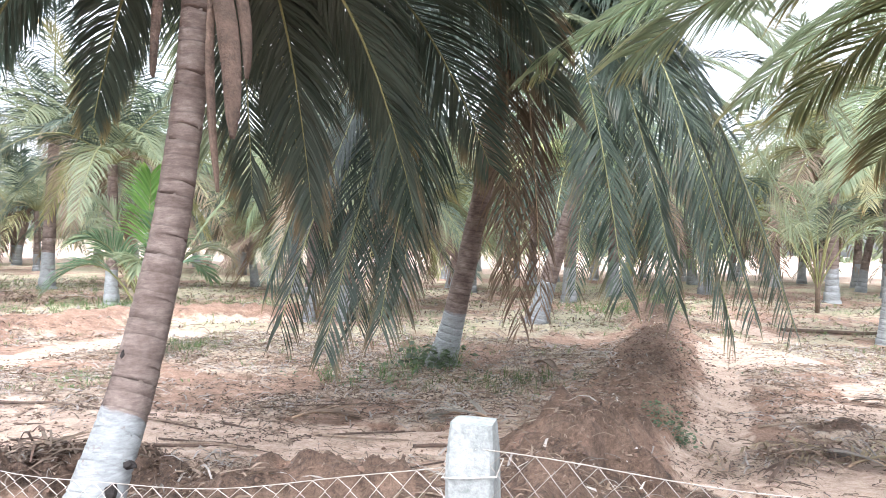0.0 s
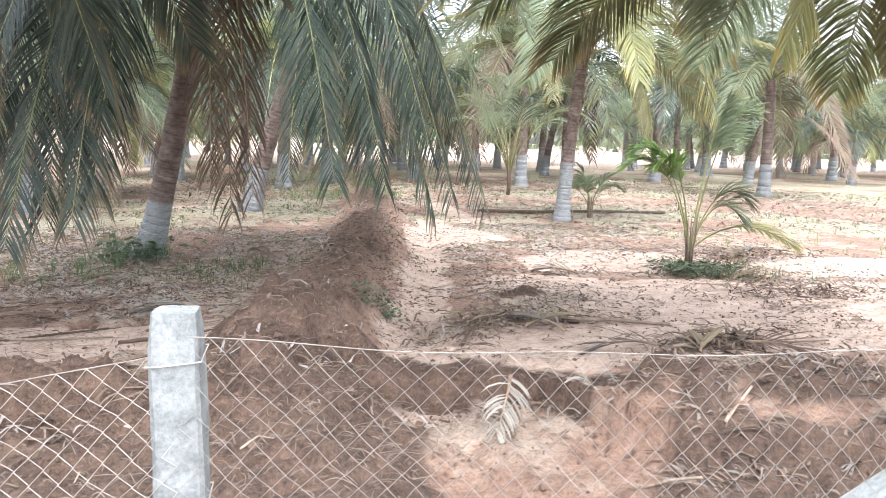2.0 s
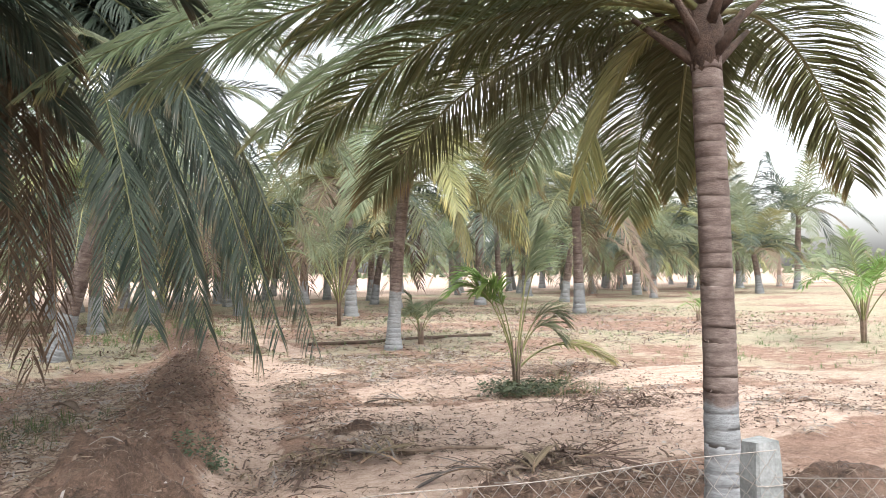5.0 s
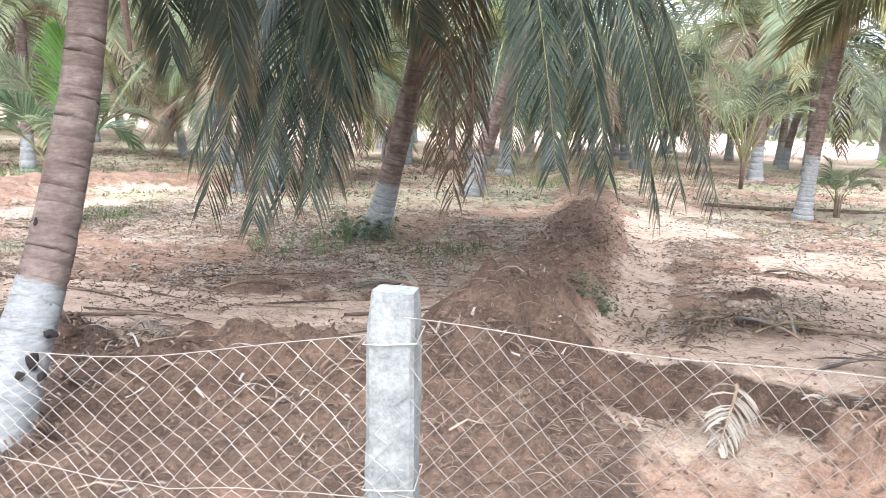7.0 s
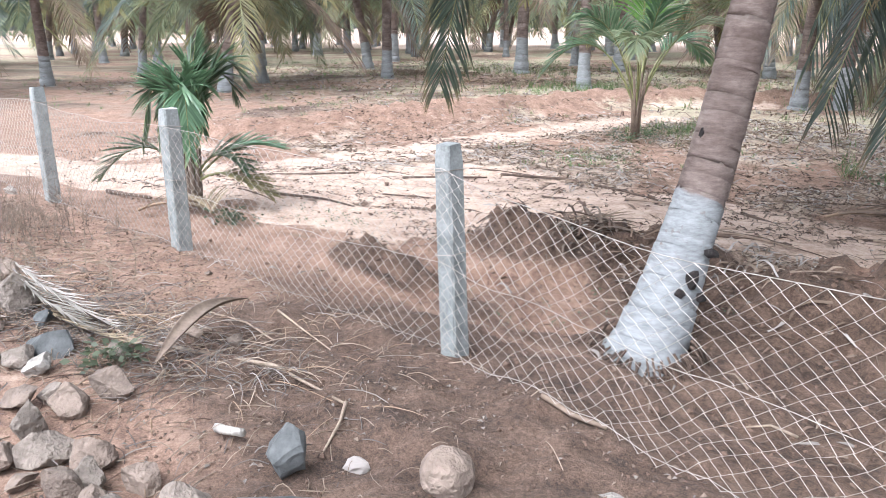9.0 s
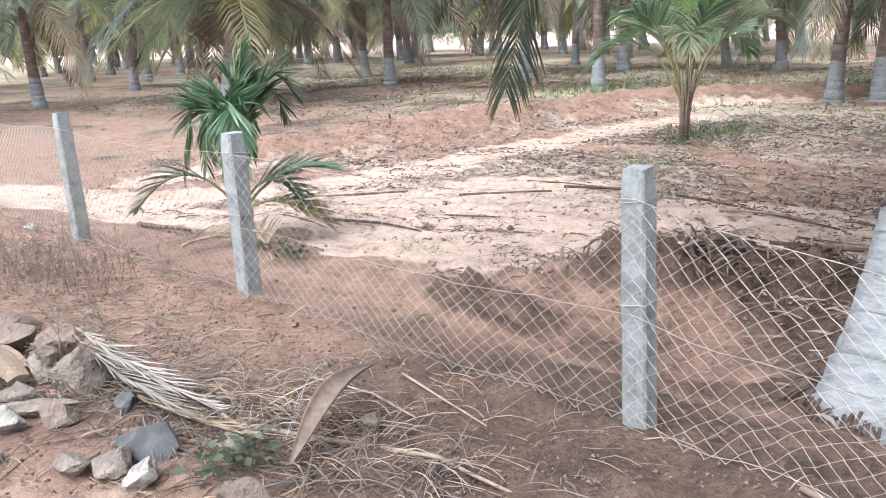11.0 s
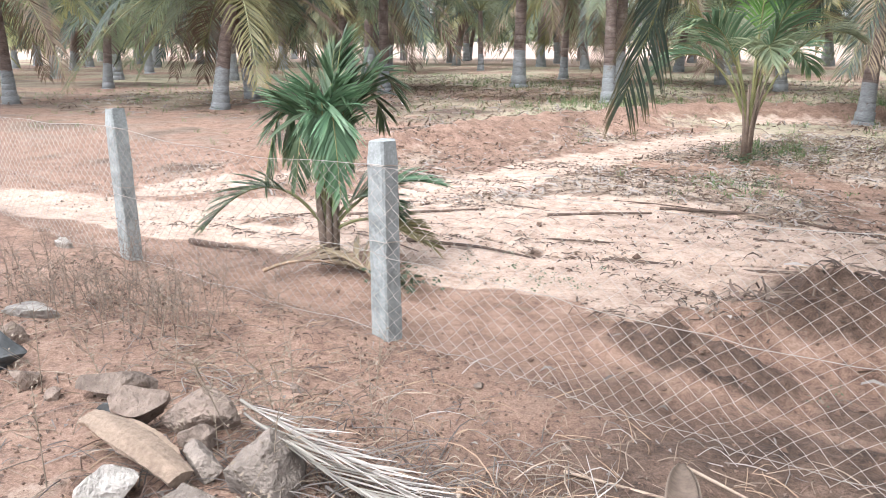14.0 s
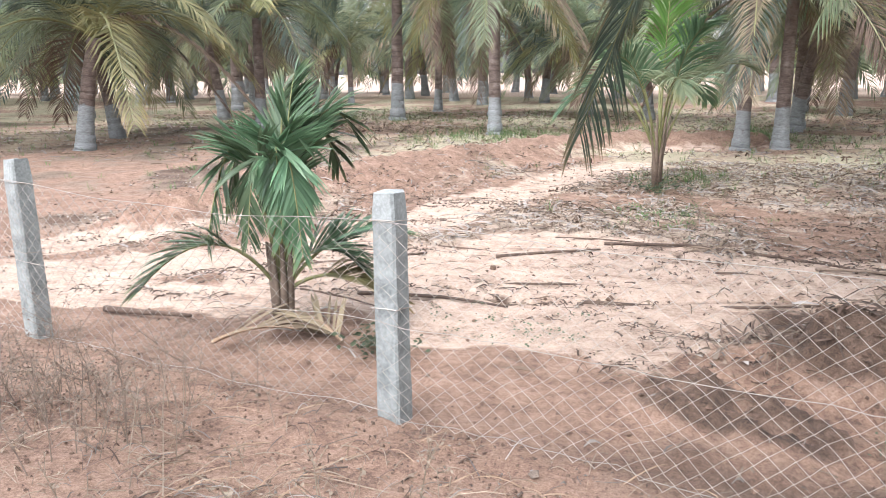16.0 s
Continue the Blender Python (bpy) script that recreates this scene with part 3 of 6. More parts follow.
def frond_data(p0, p1, p2, pairs, leaf, broad, hang, seed, thick=0.02, sweep=0.75, segs=3, bare=0.12, gone=0.0):
    """Feather leaf along a bent stalk: verts, faces, material slots (0 stalk, 1 leaflet) and the share of the way out."""
    rng = random.Random(seed)
    n = 12
    pts = bezier(p0, p1, p2, n)
    verts, faces = [], []
    tube(pts, [thick * (1 - 0.85 * i / n) for i in range(n + 1)], 4, verts, faces, cap=False)
    slots = [0] * len(faces)
    along = [0.0] * len(verts)
    flat = Vector((p2.x - p0.x, p2.y - p0.y, 0))
    flat = flat.normalized() if flat.length > 0.05 else Vector((1, 0, 0))
    roll = rng.uniform(-0.35, 0.35)
    side0 = Vector((-flat.y, flat.x, 0))
    down = Vector((0, 0, -1))
    for i in range(pairs):
        s = bare + (1 - bare) * (i + 0.5) / pairs
        f = s * n
        k = min(int(f), n - 1)
        p = pts[k].lerp(pts[k + 1], f - k)
        t = (pts[k + 1] - pts[k]).normalized()
        nor = side0.cross(t).normalized()
        if nor.z < 0 and abs(t.z) < 0.9:
            nor = -nor
        side = (side0 * math.cos(roll) + nor * math.sin(roll)).normalized()
        size = leaf * (0.35 + 0.65 * math.sin(math.pi * min(1.0, 0.18 + 0.75 * s) ** 0.9)) if s < 0.9 else leaf * (0.62 - 2.4 * (s - 0.9))
        for sign in (-1, 1):
            if rng.random() < gone:
                continue
            w = broad * rng.uniform(0.75, 1.15)
            ln = size * rng.uniform(0.85, 1.08)
            sw = (sweep * (0.7 + 0.6 * s) if sweep < 1.3 else sweep) + rng.uniform(-0.12, 0.12)
            d = (side * sign * math.cos(sw) + t * math.sin(sw) + nor * 0.22).normalized()
            q = p + t * rng.uniform(-0.01, 0.01)
            across = d.cross(nor)
            across = (across + nor * rng.uniform(-0.5, 0.5)).normalized()
            base = len(verts)
            for j in range(segs + 1):
                u = j / segs
                ww = w * (0.55 if j == 0 else (1.0 if j < segs else 0.0)) * (1 - 0.45 * max(0.0, u - 0.4))
                if j == segs:
                    verts.append(tuple(q))
                    along.append(max(s * 0.9, 0.0) * 0.55 + 0.45 * u)
                else:
                    verts.append(tuple(q + across * ww / 2))
                    verts.append(tuple(q - across * ww / 2))
                    along += [s * 0.9 * 0.55 + 0.45 * u] * 2
                    d = (d + down * hang * (0.25 + 0.75 * u) * (1.6 / segs)).normalized()
                    q = q + d * ln / segs
            for j in range(segs - 1):
                faces.append((base + 2 * j, base + 2 * j + 1, base + 2 * j + 3, base + 2 * j + 2))
                slots.append(1)
            faces.append((base + 2 * segs - 2, base + 2 * segs - 1, base + 2 * segs))
            slots.append(1)
    return verts, faces, slots, along


def add_frond(parent, p0, p1, p2, mats, label="", **kw):
    o = parent.location
    return frond_parts(parent, frond_data(Vector(p0) - o, Vector(p1) - o, Vector(p2) - o, **kw), mats, label)


def frond_parts(parent, data, mats, label=""):
    """A frond as a part: its stalk, and under it the feathered blade."""
    v, f, s, a = data
    n = 1 + max(max(q) for q, t in zip(f, s) if t == 0)
    stalk = under("frond", mesh_of("frond", v[:n], [q for q, t in zip(f, s) if t == 0], [mats[0]], smooth=True), parent, label)
    blade = mesh_of("leaf_blade", v[n:], [tuple(i - n for i in q) for q, t in zip(f, s) if t == 1], [mats[1]], attrs={"along": a[n:]})
    tagged(under("leaf_blade", blade, stalk), kind="stuff")
    return stalk


def trunk_mesh(base, mid, top, r0, r1, paint, sides=20, ring=0.085, seed=0, flare=0.5):
    """Ringed trunk along a bend, swollen at the foot."""
    rng = random.Random(seed)
    n = 60
    pts = bezier(Vector(base), Vector(mid), Vector(top), n)
    lens = [0.0]
    for k in range(n):
        lens.append(lens[-1] + (pts[k + 1] - pts[k]).length)
    total = lens[-1]
    path, rad, rings_v, dist = [], [], [], []

    def at(s):
        k = max(i for i in range(n + 1) if lens[i] <= s + 1e-9)
        k = min(k, n - 1)
        return pts[k].lerp(pts[k + 1], (s - lens[k]) / max(lens[k + 1] - lens[k], 1e-6))

    s = 0.0
    while s < total:
        step = min(ring * rng.uniform(0.7, 1.35), total - s + 1e-4)
        u = s / total
        r = r0 + (r1 - r0) * u ** 0.8
        r *= 1 + flare * math.exp(-s / 0.32)
        for frac, grow, dark in ((0.0, 0.978, rng.uniform(0.4, 1.0)), (0.09, 1.018, 0.05), (0.5, 1.004, 0.0), (0.93, 0.995, 0.1)):
            ss = min(s + step * frac, total)
            path.append(at(ss)), rad.append(r * grow), rings_v.append(dark), dist.append(ss)
        s += step
    verts, faces = [], []
    for k, p in enumerate(path):
        t = (path[min(k + 2, len(path) - 1)] - path[max(k - 2, 0)]).normalized()
        u = t.cross(Vector((0, 1, 0.1))).normalized()
        v = t.cross(u)
        tilt = 0.02 * math.sin(dist[k] * 9 + seed)
        for j in range(sides):
            a = 2 * math.pi * j / sides
            rr = rad[k] * (1 + 0.035 * math.sin(2 * a + 1.3 * seed) + 0.02 * math.sin(5 * a + 7 * dist[k]) + rng.uniform(-0.014, 0.014))
            verts.append(tuple(p + rr * (math.cos(a) * u + math.sin(a) * v) + t * tilt * math.sin(a + k)))
    for k in range(len(path) - 1):
        for j in range(sides):
            a, b = k * sides + j, k * sides + (j + 1) % sides
            faces.append((a, b, b + sides, a + sides))
    faces.append(tuple((len(path) - 1) * sides + j for j in range(sides)))
    return mesh_of("trunk", verts, faces, [BARK], smooth=True,
                   attrs={"paint": [d - paint for d in dist for _ in range(sides)], "ring": [v for v in rings_v for _ in range(sides)]})


def crown_base(parent, top, r, seed, count=14):
    """Fibrous leaf bases round the head of the trunk, one mesh."""
    rng = random.Random(seed)
    verts, faces = [], []
    o = Vector(top) - parent.location
    tube([o + Vector((0, 0, -0.25)), o + Vector((0, 0, 0.05)), o + Vector((0, 0, 0.45))], [r * 0.95, r * 1.35, r * 0.4], 10, verts, faces)
    for k in range(count):
        a = 2.4 * k
        d = Vector((math.cos(a), math.sin(a), 0))
        z = -0.22 + 0.5 * k / count
        p = o + Vector((0, 0, z))
        ln = rng.uniform(0.25, 0.55)
        tube([p + d * r * 0.5, p + d * (r + 0.10) + Vector((0, 0, 0.13)), p + d * (r + ln * 0.7) + Vector((0, 0, 0.18 + 0.3 * ln))],
             [r * 0.42, r * 0.36, r * 0.18], 5, verts, faces)
    under("leaf_base", mesh_of("leaf_base", verts, faces, [FIBRE], smooth=True), parent, "brown fibrous old leaf bases")


def palm(base, mid, top, r0, r1, paint, fronds, label, seed, random_fronds=10, mats=None, group="coconut palms of the plantation", length=4.6, pairs=100, low=-70, flare=0.5, span=1.0, sink=(0, 0, -0.12)):
    """A coconut palm: ringed trunk, fibrous head, each leaf a part. fronds: (tip, rise, material)."""
    rng = random.Random(seed)
    tree = empty("coconut_palm", base, label, "palm tree", group)
    o = tree.location
    under("trunk", trunk_mesh(Vector(sink), Vector(mid) - o, Vector(top) - o, r0, r1, paint, seed=seed, flare=flare), tree)
    crown_base(tree, top, r1, seed)
    head = Vector(top) + Vector((0, 0, 0.15))
    mats = mats or [LEAF_DARK, LEAF_GREEN, LEAF_GREEN]
    jobs = []
    for tip, rise, mt in fronds:
        jobs.append((head, Vector(tip), rise, mt))
    for k in range(random_fronds):
        a = 2.399963 * k + seed
        u = span * (k + 0.5) / max(random_fronds, 1)
        el = radians(78 - (78 - low) * u ** 0.9 * 0.75)
        ln = length * rng.uniform(0.85, 1.05)
        d = Vector((math.cos(a), math.sin(a), 0))
        reach = ln * (0.40 + 0.38 * math.sin(min(math.pi / 2, u * 2.2)))
        rise = ln * 0.55 * math.sin(el) + 0.3
        dropped = ln * (0.85 - 1.35 * u)
        jobs.append((head, head + d * reach + Vector((0, 0, dropped)), max(rise, 0.15), rng.choice(mats)))
    for k, (p0, tip, rise, mt) in enumerate(jobs):
        flat = Vector((tip.x - p0.x, tip.y - p0.y, 0))
        ctrl = p0 + flat * 0.55 + Vector((0, 0, rise + max(0.0, 0.5 * (tip.z - p0.z))))
        dry = mt in (LEAF_DRY, LEAF_PALE)
        ln = (ctrl - p0).length * 0.5 + (tip - ctrl).length * 0.5 + (tip - p0).length * 0.5
        add_frond(tree, p0, ctrl, tip, [RACHIS_DRY if dry else RACHIS, mt], pairs=pairs, leaf=min(1.05, 0.27 * max(ln, 2.0)), broad=0.024 * (150 / max(pairs, 150)) ** 0.6, hang=0.95 if not dry else 1.3, seed=seed * 97 + k,
                  thick=0.026, gone=0.6 if dry else 0.03, label="dry brown hanging frond" if dry else "")
    return tree


DK, GR, YE, DR, OL = LEAF_DARK, LEAF_GREEN, LEAF_YELLOW, LEAF_DRY, LEAF_OLIVE
# nearest palm, leaning, just inside the fence
palm((-1.97, 3.80, height(-1.97, 3.8)), (-1.78, 4.92, 1.2), (-1.66, 4.72, 3.45), 0.140, 0.082, 1.15,
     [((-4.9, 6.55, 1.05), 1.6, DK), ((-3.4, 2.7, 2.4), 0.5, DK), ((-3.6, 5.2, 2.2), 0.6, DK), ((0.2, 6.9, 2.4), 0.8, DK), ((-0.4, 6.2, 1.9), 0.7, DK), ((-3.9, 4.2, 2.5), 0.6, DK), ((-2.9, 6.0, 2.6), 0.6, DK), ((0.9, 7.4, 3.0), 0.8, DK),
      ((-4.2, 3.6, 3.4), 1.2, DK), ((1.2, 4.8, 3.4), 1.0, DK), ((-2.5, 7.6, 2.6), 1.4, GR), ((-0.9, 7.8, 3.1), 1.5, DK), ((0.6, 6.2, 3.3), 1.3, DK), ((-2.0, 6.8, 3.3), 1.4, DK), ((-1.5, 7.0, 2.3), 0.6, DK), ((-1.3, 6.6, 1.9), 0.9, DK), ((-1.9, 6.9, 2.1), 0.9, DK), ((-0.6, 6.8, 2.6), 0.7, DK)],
     "leaning coconut palm with a limewashed foot by the fence", 1, 11, pairs=210, low=-10, flare=1.15, span=0.6, sink=(-0.03, -0.15, -0.30))
# straight palm beside the braced post
palm((4.23, 3.28, height(4.23, 3.28)), (4.24, 3.28, 1.6), (4.20, 3.32, 3.25), 0.112, 0.095, 0.92,
     [((2.3, 5.6, 2.7), 0.6, OL), ((1.0, 4.9, 2.9), 0.6, GR), ((3.6, 6.9, 2.5), 0.5, OL), ((6.3, 6.0, 2.3), 0.5, OL), ((0.9, 3.4, 3.4), 1.0, OL),
      ((6.9, 3.8, 2.5), 0.6, OL), ((0.6, 6.6, 3.2), 0.9, GR), ((2.6, 7.4, 3.1), 0.9, GR), ((1.6, 4.0, 3.0), 0.7, OL), ((7.2, 5.6, 2.9), 0.8, OL), ((5.6, 7.2, 2.6), 0.6, GR), ((5.4, 4.6, 2.4), 0.3, OL), ((3.95, 4.3, 2.35), 0.25, YE), ((5.2, 6.8, 3.0), 1.3, OL)],
     "upright coconut palm with a ringed grey trunk beside the braced post", 2, 6, pairs=210, low=-5, mats=[OL, GR, OL], flare=0.25, span=0.6)
# drooping palm behind the bank
palm((-0.17, 10.9, 0.0), (0.16, 10.75, 1.6), (0.58, 10.5, 4.2), 0.165, 0.125, 1.0,
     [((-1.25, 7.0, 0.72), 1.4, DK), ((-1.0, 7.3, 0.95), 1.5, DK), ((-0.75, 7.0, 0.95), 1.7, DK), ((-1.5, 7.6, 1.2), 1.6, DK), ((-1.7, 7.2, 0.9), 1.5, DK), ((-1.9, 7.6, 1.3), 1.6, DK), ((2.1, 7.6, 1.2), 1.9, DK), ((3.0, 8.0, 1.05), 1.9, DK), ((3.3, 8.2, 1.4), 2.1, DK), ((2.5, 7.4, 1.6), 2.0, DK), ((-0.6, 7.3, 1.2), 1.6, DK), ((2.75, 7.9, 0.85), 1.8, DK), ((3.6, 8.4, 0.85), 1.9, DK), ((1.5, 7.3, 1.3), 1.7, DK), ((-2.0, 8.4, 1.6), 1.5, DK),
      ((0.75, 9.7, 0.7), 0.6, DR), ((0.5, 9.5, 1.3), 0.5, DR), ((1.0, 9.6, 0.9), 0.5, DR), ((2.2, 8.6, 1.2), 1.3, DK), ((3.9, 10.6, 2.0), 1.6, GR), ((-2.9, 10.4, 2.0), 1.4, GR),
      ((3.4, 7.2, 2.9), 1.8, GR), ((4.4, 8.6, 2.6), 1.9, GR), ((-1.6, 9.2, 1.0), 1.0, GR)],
     "drooping coconut palm with a limewashed bent foot", 3, 9, pairs=210, flare=0.85, sink=(-0.12, 0.02, -0.2))
palm((1.84, 17.15, 0.0), (2.1, 17.0, 1.7), (3.2, 16.7, 4.8), 0.21, 0.15, 1.15,
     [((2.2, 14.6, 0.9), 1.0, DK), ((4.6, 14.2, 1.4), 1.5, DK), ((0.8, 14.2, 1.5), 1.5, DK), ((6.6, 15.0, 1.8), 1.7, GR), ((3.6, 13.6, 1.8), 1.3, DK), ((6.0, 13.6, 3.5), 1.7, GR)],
     "coconut palm leaning over the earth bank, foot limewashed", 4, 12, pairs=120, flare=0.8, sink=(-0.1, 0, -0.15))
palm((8.38, 15.12, 0.0), (8.42, 15.1, 1.7), (8.72, 15.0, 4.05), 0.15, 0.125, 1.4,
     [((10.4, 12.6, 2.2), 1.5, YE), ((11.1, 13.6, 2.9), 1.7, YE), ((8.2, 12.2, 2.9), 1.5, YE), ((6.5, 13.4, 2.9), 1.6, GR), ((12.2, 14.4, 3.6), 1.8, YE), ((9.6, 11.3, 3.6), 1.8, GR), ((5.6, 14.6, 3.8), 1.8, GR), ((9.3, 13.3, 2.0), 0.9, YE), ((9.8, 14.0, 2.3), 0.8, YE)],
     "coconut palm with yellowing fronds and a limewashed foot", 5, 12, mats=[GR, YE, GR], pairs=130, flare=0.6)


def young_palm(place, high, count, label, seed, mats, spread=0.6, extra=(), pairs=44, broad=0.020, bare=0.3, leaf=0.36, stem=1.0, hang=0.9):
    """A young coconut palm: short sheath and arching leaves from the ground."""
    rng = random.Random(seed)
    x, y = place
    z = height(x, y)
    tree = empty("young_palm", (x, y, z), label, "young palm", "young palms of the plantation")
    verts, faces = [], []
    for k in range(7):
        a = 0.9 * k
        o = Vector((math.cos(a), math.sin(a), 0))
        tube([o * 0.03 + Vector((0, 0, -0.1)), o * 0.05 + Vector((0, 0, 0.18 * high)), o * 0.06 * high + Vector((0, 0, 0.42 * high))], [0.034 * stem, 0.024 * stem, 0.010 * stem], 5, verts, faces)
    under("stem", mesh_of("stem", verts, faces, [HUSK], smooth=True), tree)
    jobs = [(Vector(t) - Vector((x, y, z)), r, m) for t, r, m in extra]
    for k in range(count):
        a = 2.4 * k + seed
        u = k / count
        d = Vector((math.cos(a), math.sin(a), 0))
        out = high * (0.16 + spread * (0.25 + u)) * rng.uniform(0.85, 1.2)
        jobs.append((d * out + Vector((0, 0, high * (1.0 - 0.62 * u ** 0.8))), high * (0.16 + 0.42 * u), rng.choice(mats)))
    p0 = Vector((0, 0, 0.16 * high))
    for k, (tip, rise, mt) in enumerate(jobs):
        flat = Vector((tip.x, tip.y, 0))
        ctrl = flat * 0.42 + Vector((0, 0, max(tip.z * 0.72, 0.2 * high) + rise))
        data = frond_data(p0, ctrl, tip, pairs=pairs, leaf=leaf * high ** 0.7, broad=broad, hang=hang, seed=seed * 31 + k, thick=0.013 * high ** 0.5, bare=bare, sweep=0.9)
        frond_parts(tree, data, [RACHIS, mt])
    return tree


YO = LEAF_YOUNG
SA = LEAF_SAP
young_palm((-6.40, 4.85), 1.25, 0, "young green coconut palm behind the fence wire", 21, [SA], 0.26,
           [((-6.40 + 0.83 * a - 0.56 * b, 4.85 + 0.56 * a + 0.83 * b, c), rise, mt) for a, b, c, rise, mt in
            ((0.14, 0.0, 1.50, 0.10, SA), (0.08, 0.05, 1.42, 0.14, SA), (-0.40, -0.05, 0.58, 1.35, SA), (-0.28, 0.12, 0.76, 1.05, SA), (-0.18, -0.2, 0.62, 1.20, SA), (0.50, 0.05, 1.10, 0.95, SA), (0.40, 0.2, 0.95, 0.95, SA),
             (0.10, -0.34, 0.52, 1.40, SA), (0.0, -0.26, 0.62, 1.35, SA), (0.16, -0.12, 0.70, 1.40, SA), (-0.80, 0.0, 0.30, 0.58, SA), (0.74, 0.1, 0.52, 0.28, SA), (0.46, -0.05, 0.36, 0.40, SA),
             (0.68, -0.1, 0.14, 0.20, YE))], pairs=50, broad=0.021, bare=0.36, leaf=0.31, hang=0.42)
young_palm((-4.52, 11.05), 2.2, 9, "young coconut palm with arching green fronds", 22, [GR, GR, SA], 0.42, [((-4.45, 10.95, 2.6), 0.3, YO)], pairs=60, broad=0.022, bare=0.38)
young_palm((6.86, 8.76), 1.8, 0, "young coconut palm with one bright new leaf", 23, [GR], 0.35, [((6.05, 9.0, 1.62), 0.75, YO), ((5.85, 8.9, 1.42), 0.85, YO), ((6.2, 8.7, 1.45), 0.8, YO), ((7.55, 8.5, 2.15), 0.9, GR), ((7.15, 8.5, 2.35), 0.5, GR), ((7.3, 8.6, 2.25), 0.7, GR), ((7.5, 8.4, 0.95), 0.8, GR), ((7.35, 8.3, 0.7), 0.8, GR), ((8.3, 8.3, 0.35), 0.6, YE)], pairs=60, broad=0.022, bare=0.40, stem=0.55)
young_palm((10.38, 22.2), 4.1, 13, "large young coconut palm with upright fronds", 24, [GR, DK, GR], 0.42, pairs=44)
young_palm((16.87, 9.1), 2.5, 10, "young bright green coconut palm on open soil", 26, [YO, GR], 0.5)
young_palm((20.5, 16.4), 0.9, 5, "small bright green palm sprout on open soil", 27, [YO], 0.5, pairs=14)
young_palm((9.4, 15.6), 1.2, 6, "young coconut palm with a drooping pale frond", 28, [GR, GR], 0.6)


# ---- the plantation beyond: a few palm forms, repeated ----
def grove_forms(count, pairs, broad):
    forms = []
    for k in range(6):
        rng = random.Random(500 + k)
        high = (2.1, 2.7, 3.5, 1.8, 3.0, 2.4)[k]
        lean = Vector((rng.uniform(-0.5, 0.5), rng.uniform(-0.3, 0.3), high))
        tr = trunk_mesh((0, 0, -0.15), (lean.x * 0.3, lean.y * 0.3, high * 0.5), lean, 0.16, 0.12, 1.0, sides=10, ring=0.16, seed=60 + k)
        verts, faces, slots, along = [], [], [], []
        for j in range(count):
            u = (j + 0.5) / count
            a = 2.4 * j + k
            ln = rng.uniform(3.6, 4.8)
            d = Vector((math.cos(a), math.sin(a), 0))
            tip = lean + d * ln * (0.30 + 0.42 * math.sin(min(1.57, u * 2.0))) + Vector((0, 0, ln * (0.80 - 1.42 * u)))
            tip.z = max(tip.z, 0.55)
            ctrl = lean + d * ln * 0.32 + Vector((0, 0, ln * (0.62 - 0.42 * u)))
            v, f, s, al = frond_data(lean.copy(), ctrl, tip, pairs=pairs, leaf=1.0, broad=broad, hang=1.0, seed=k * 50 + j, thick=0.03, segs=2)
            b = len(verts)
            pick = rng.random()
            leaf_slot = 1 if pick < 0.55 else (2 if pick < 0.85 else 3)
            if u > 0.93:
                leaf_slot = 4
            verts += v
            faces += [tuple(q + b for q in face) for face in f]
            slots += [0 if q == 0 else leaf_slot for q in s]
            along += al
        crown = mesh_of("crown", verts, faces, [RACHIS, LEAF_GREEN, LEAF_DARK, LEAF_YELLOW, LEAF_DRY], slots, attrs={"along": along})
        forms.append((tr, crown))
    return forms


FORMS, FAR_FORMS = grove_forms(23, 84, 0.025), grove_forms(18, 36, 0.05)


def grove_palm(x, y, form, size, turn, label):
    tree = empty("coconut_palm", (x, y, height(x, y)), label, "palm tree", "coconut palms of the plantation")
    tree.rotation_euler, tree.scale = (0, 0, turn), (size, size, size)
    trunk, crown = (FORMS if math.hypot(x, y) < 32 else FAR_FORMS)[form]
    under("trunk", trunk, tree)
    under("crown", crown, tree)


NAMED = [(-3.22, 16.6, 2, 0.85), (-1.6, 22.2, 1, 1.0), (-8.64, 19.0, 2, 1.0), (-16.4, 14.1, 0, 1.1), (-15.7, 20.1, 4, 1.0), (-2.5, 16.9, 4, 0.9), (-13.9, 30.6, 2, 1.0), (-1.8, 21.1, 5, 1.0),
         (0.5, 28.5, 1, 1.3), (-21.2, 38.2, 4, 1.0), (-18.0, 17.0, 5, 1.0), (-7.6, 28.8, 0, 1.0), (-0.3, 32.0, 3, 1.0), (3.6, 24.6, 4, 1.3), (20.8, 22.3, 4, 1.4),
         (38.0, 35.2, 5, 1.7), (54.2, 34.0, 2, 1.6), (48.4, 57.0, 1, 1.8), (31.0, 38.0, 2, 1.6), (-22.5, 13.0, 1, 1.0), (-13.4, 24.8, 2, 1.35), (-10.6, 26.8, 4, 1.3), (13.4, 27.5, 2, 1.45), (-5.4, 25.6, 3, 1.05), (17.4, 31.0, 4, 1.6), (5.6, 27.5, 2, 1.4)]
rng = random.Random(77)
places = list(NAMED)
for row in range(5):
    for side in (-1, 1):
        for col in range(6):
            x = side * (20.5 + col * 5.2 + rng.uniform(-1.2, 1.2))
            y = 8.0 + row * 5.0 + rng.uniform(-1.2, 1.2) + (0 if side < 0 else -1)
            if (side < 0 or y > 30) and all(math.hypot(x - p[0], y - p[1]) > 4.2 for p in places):
                places.append((x, y, rng.randrange(6), rng.uniform(0.95, 1.3)))
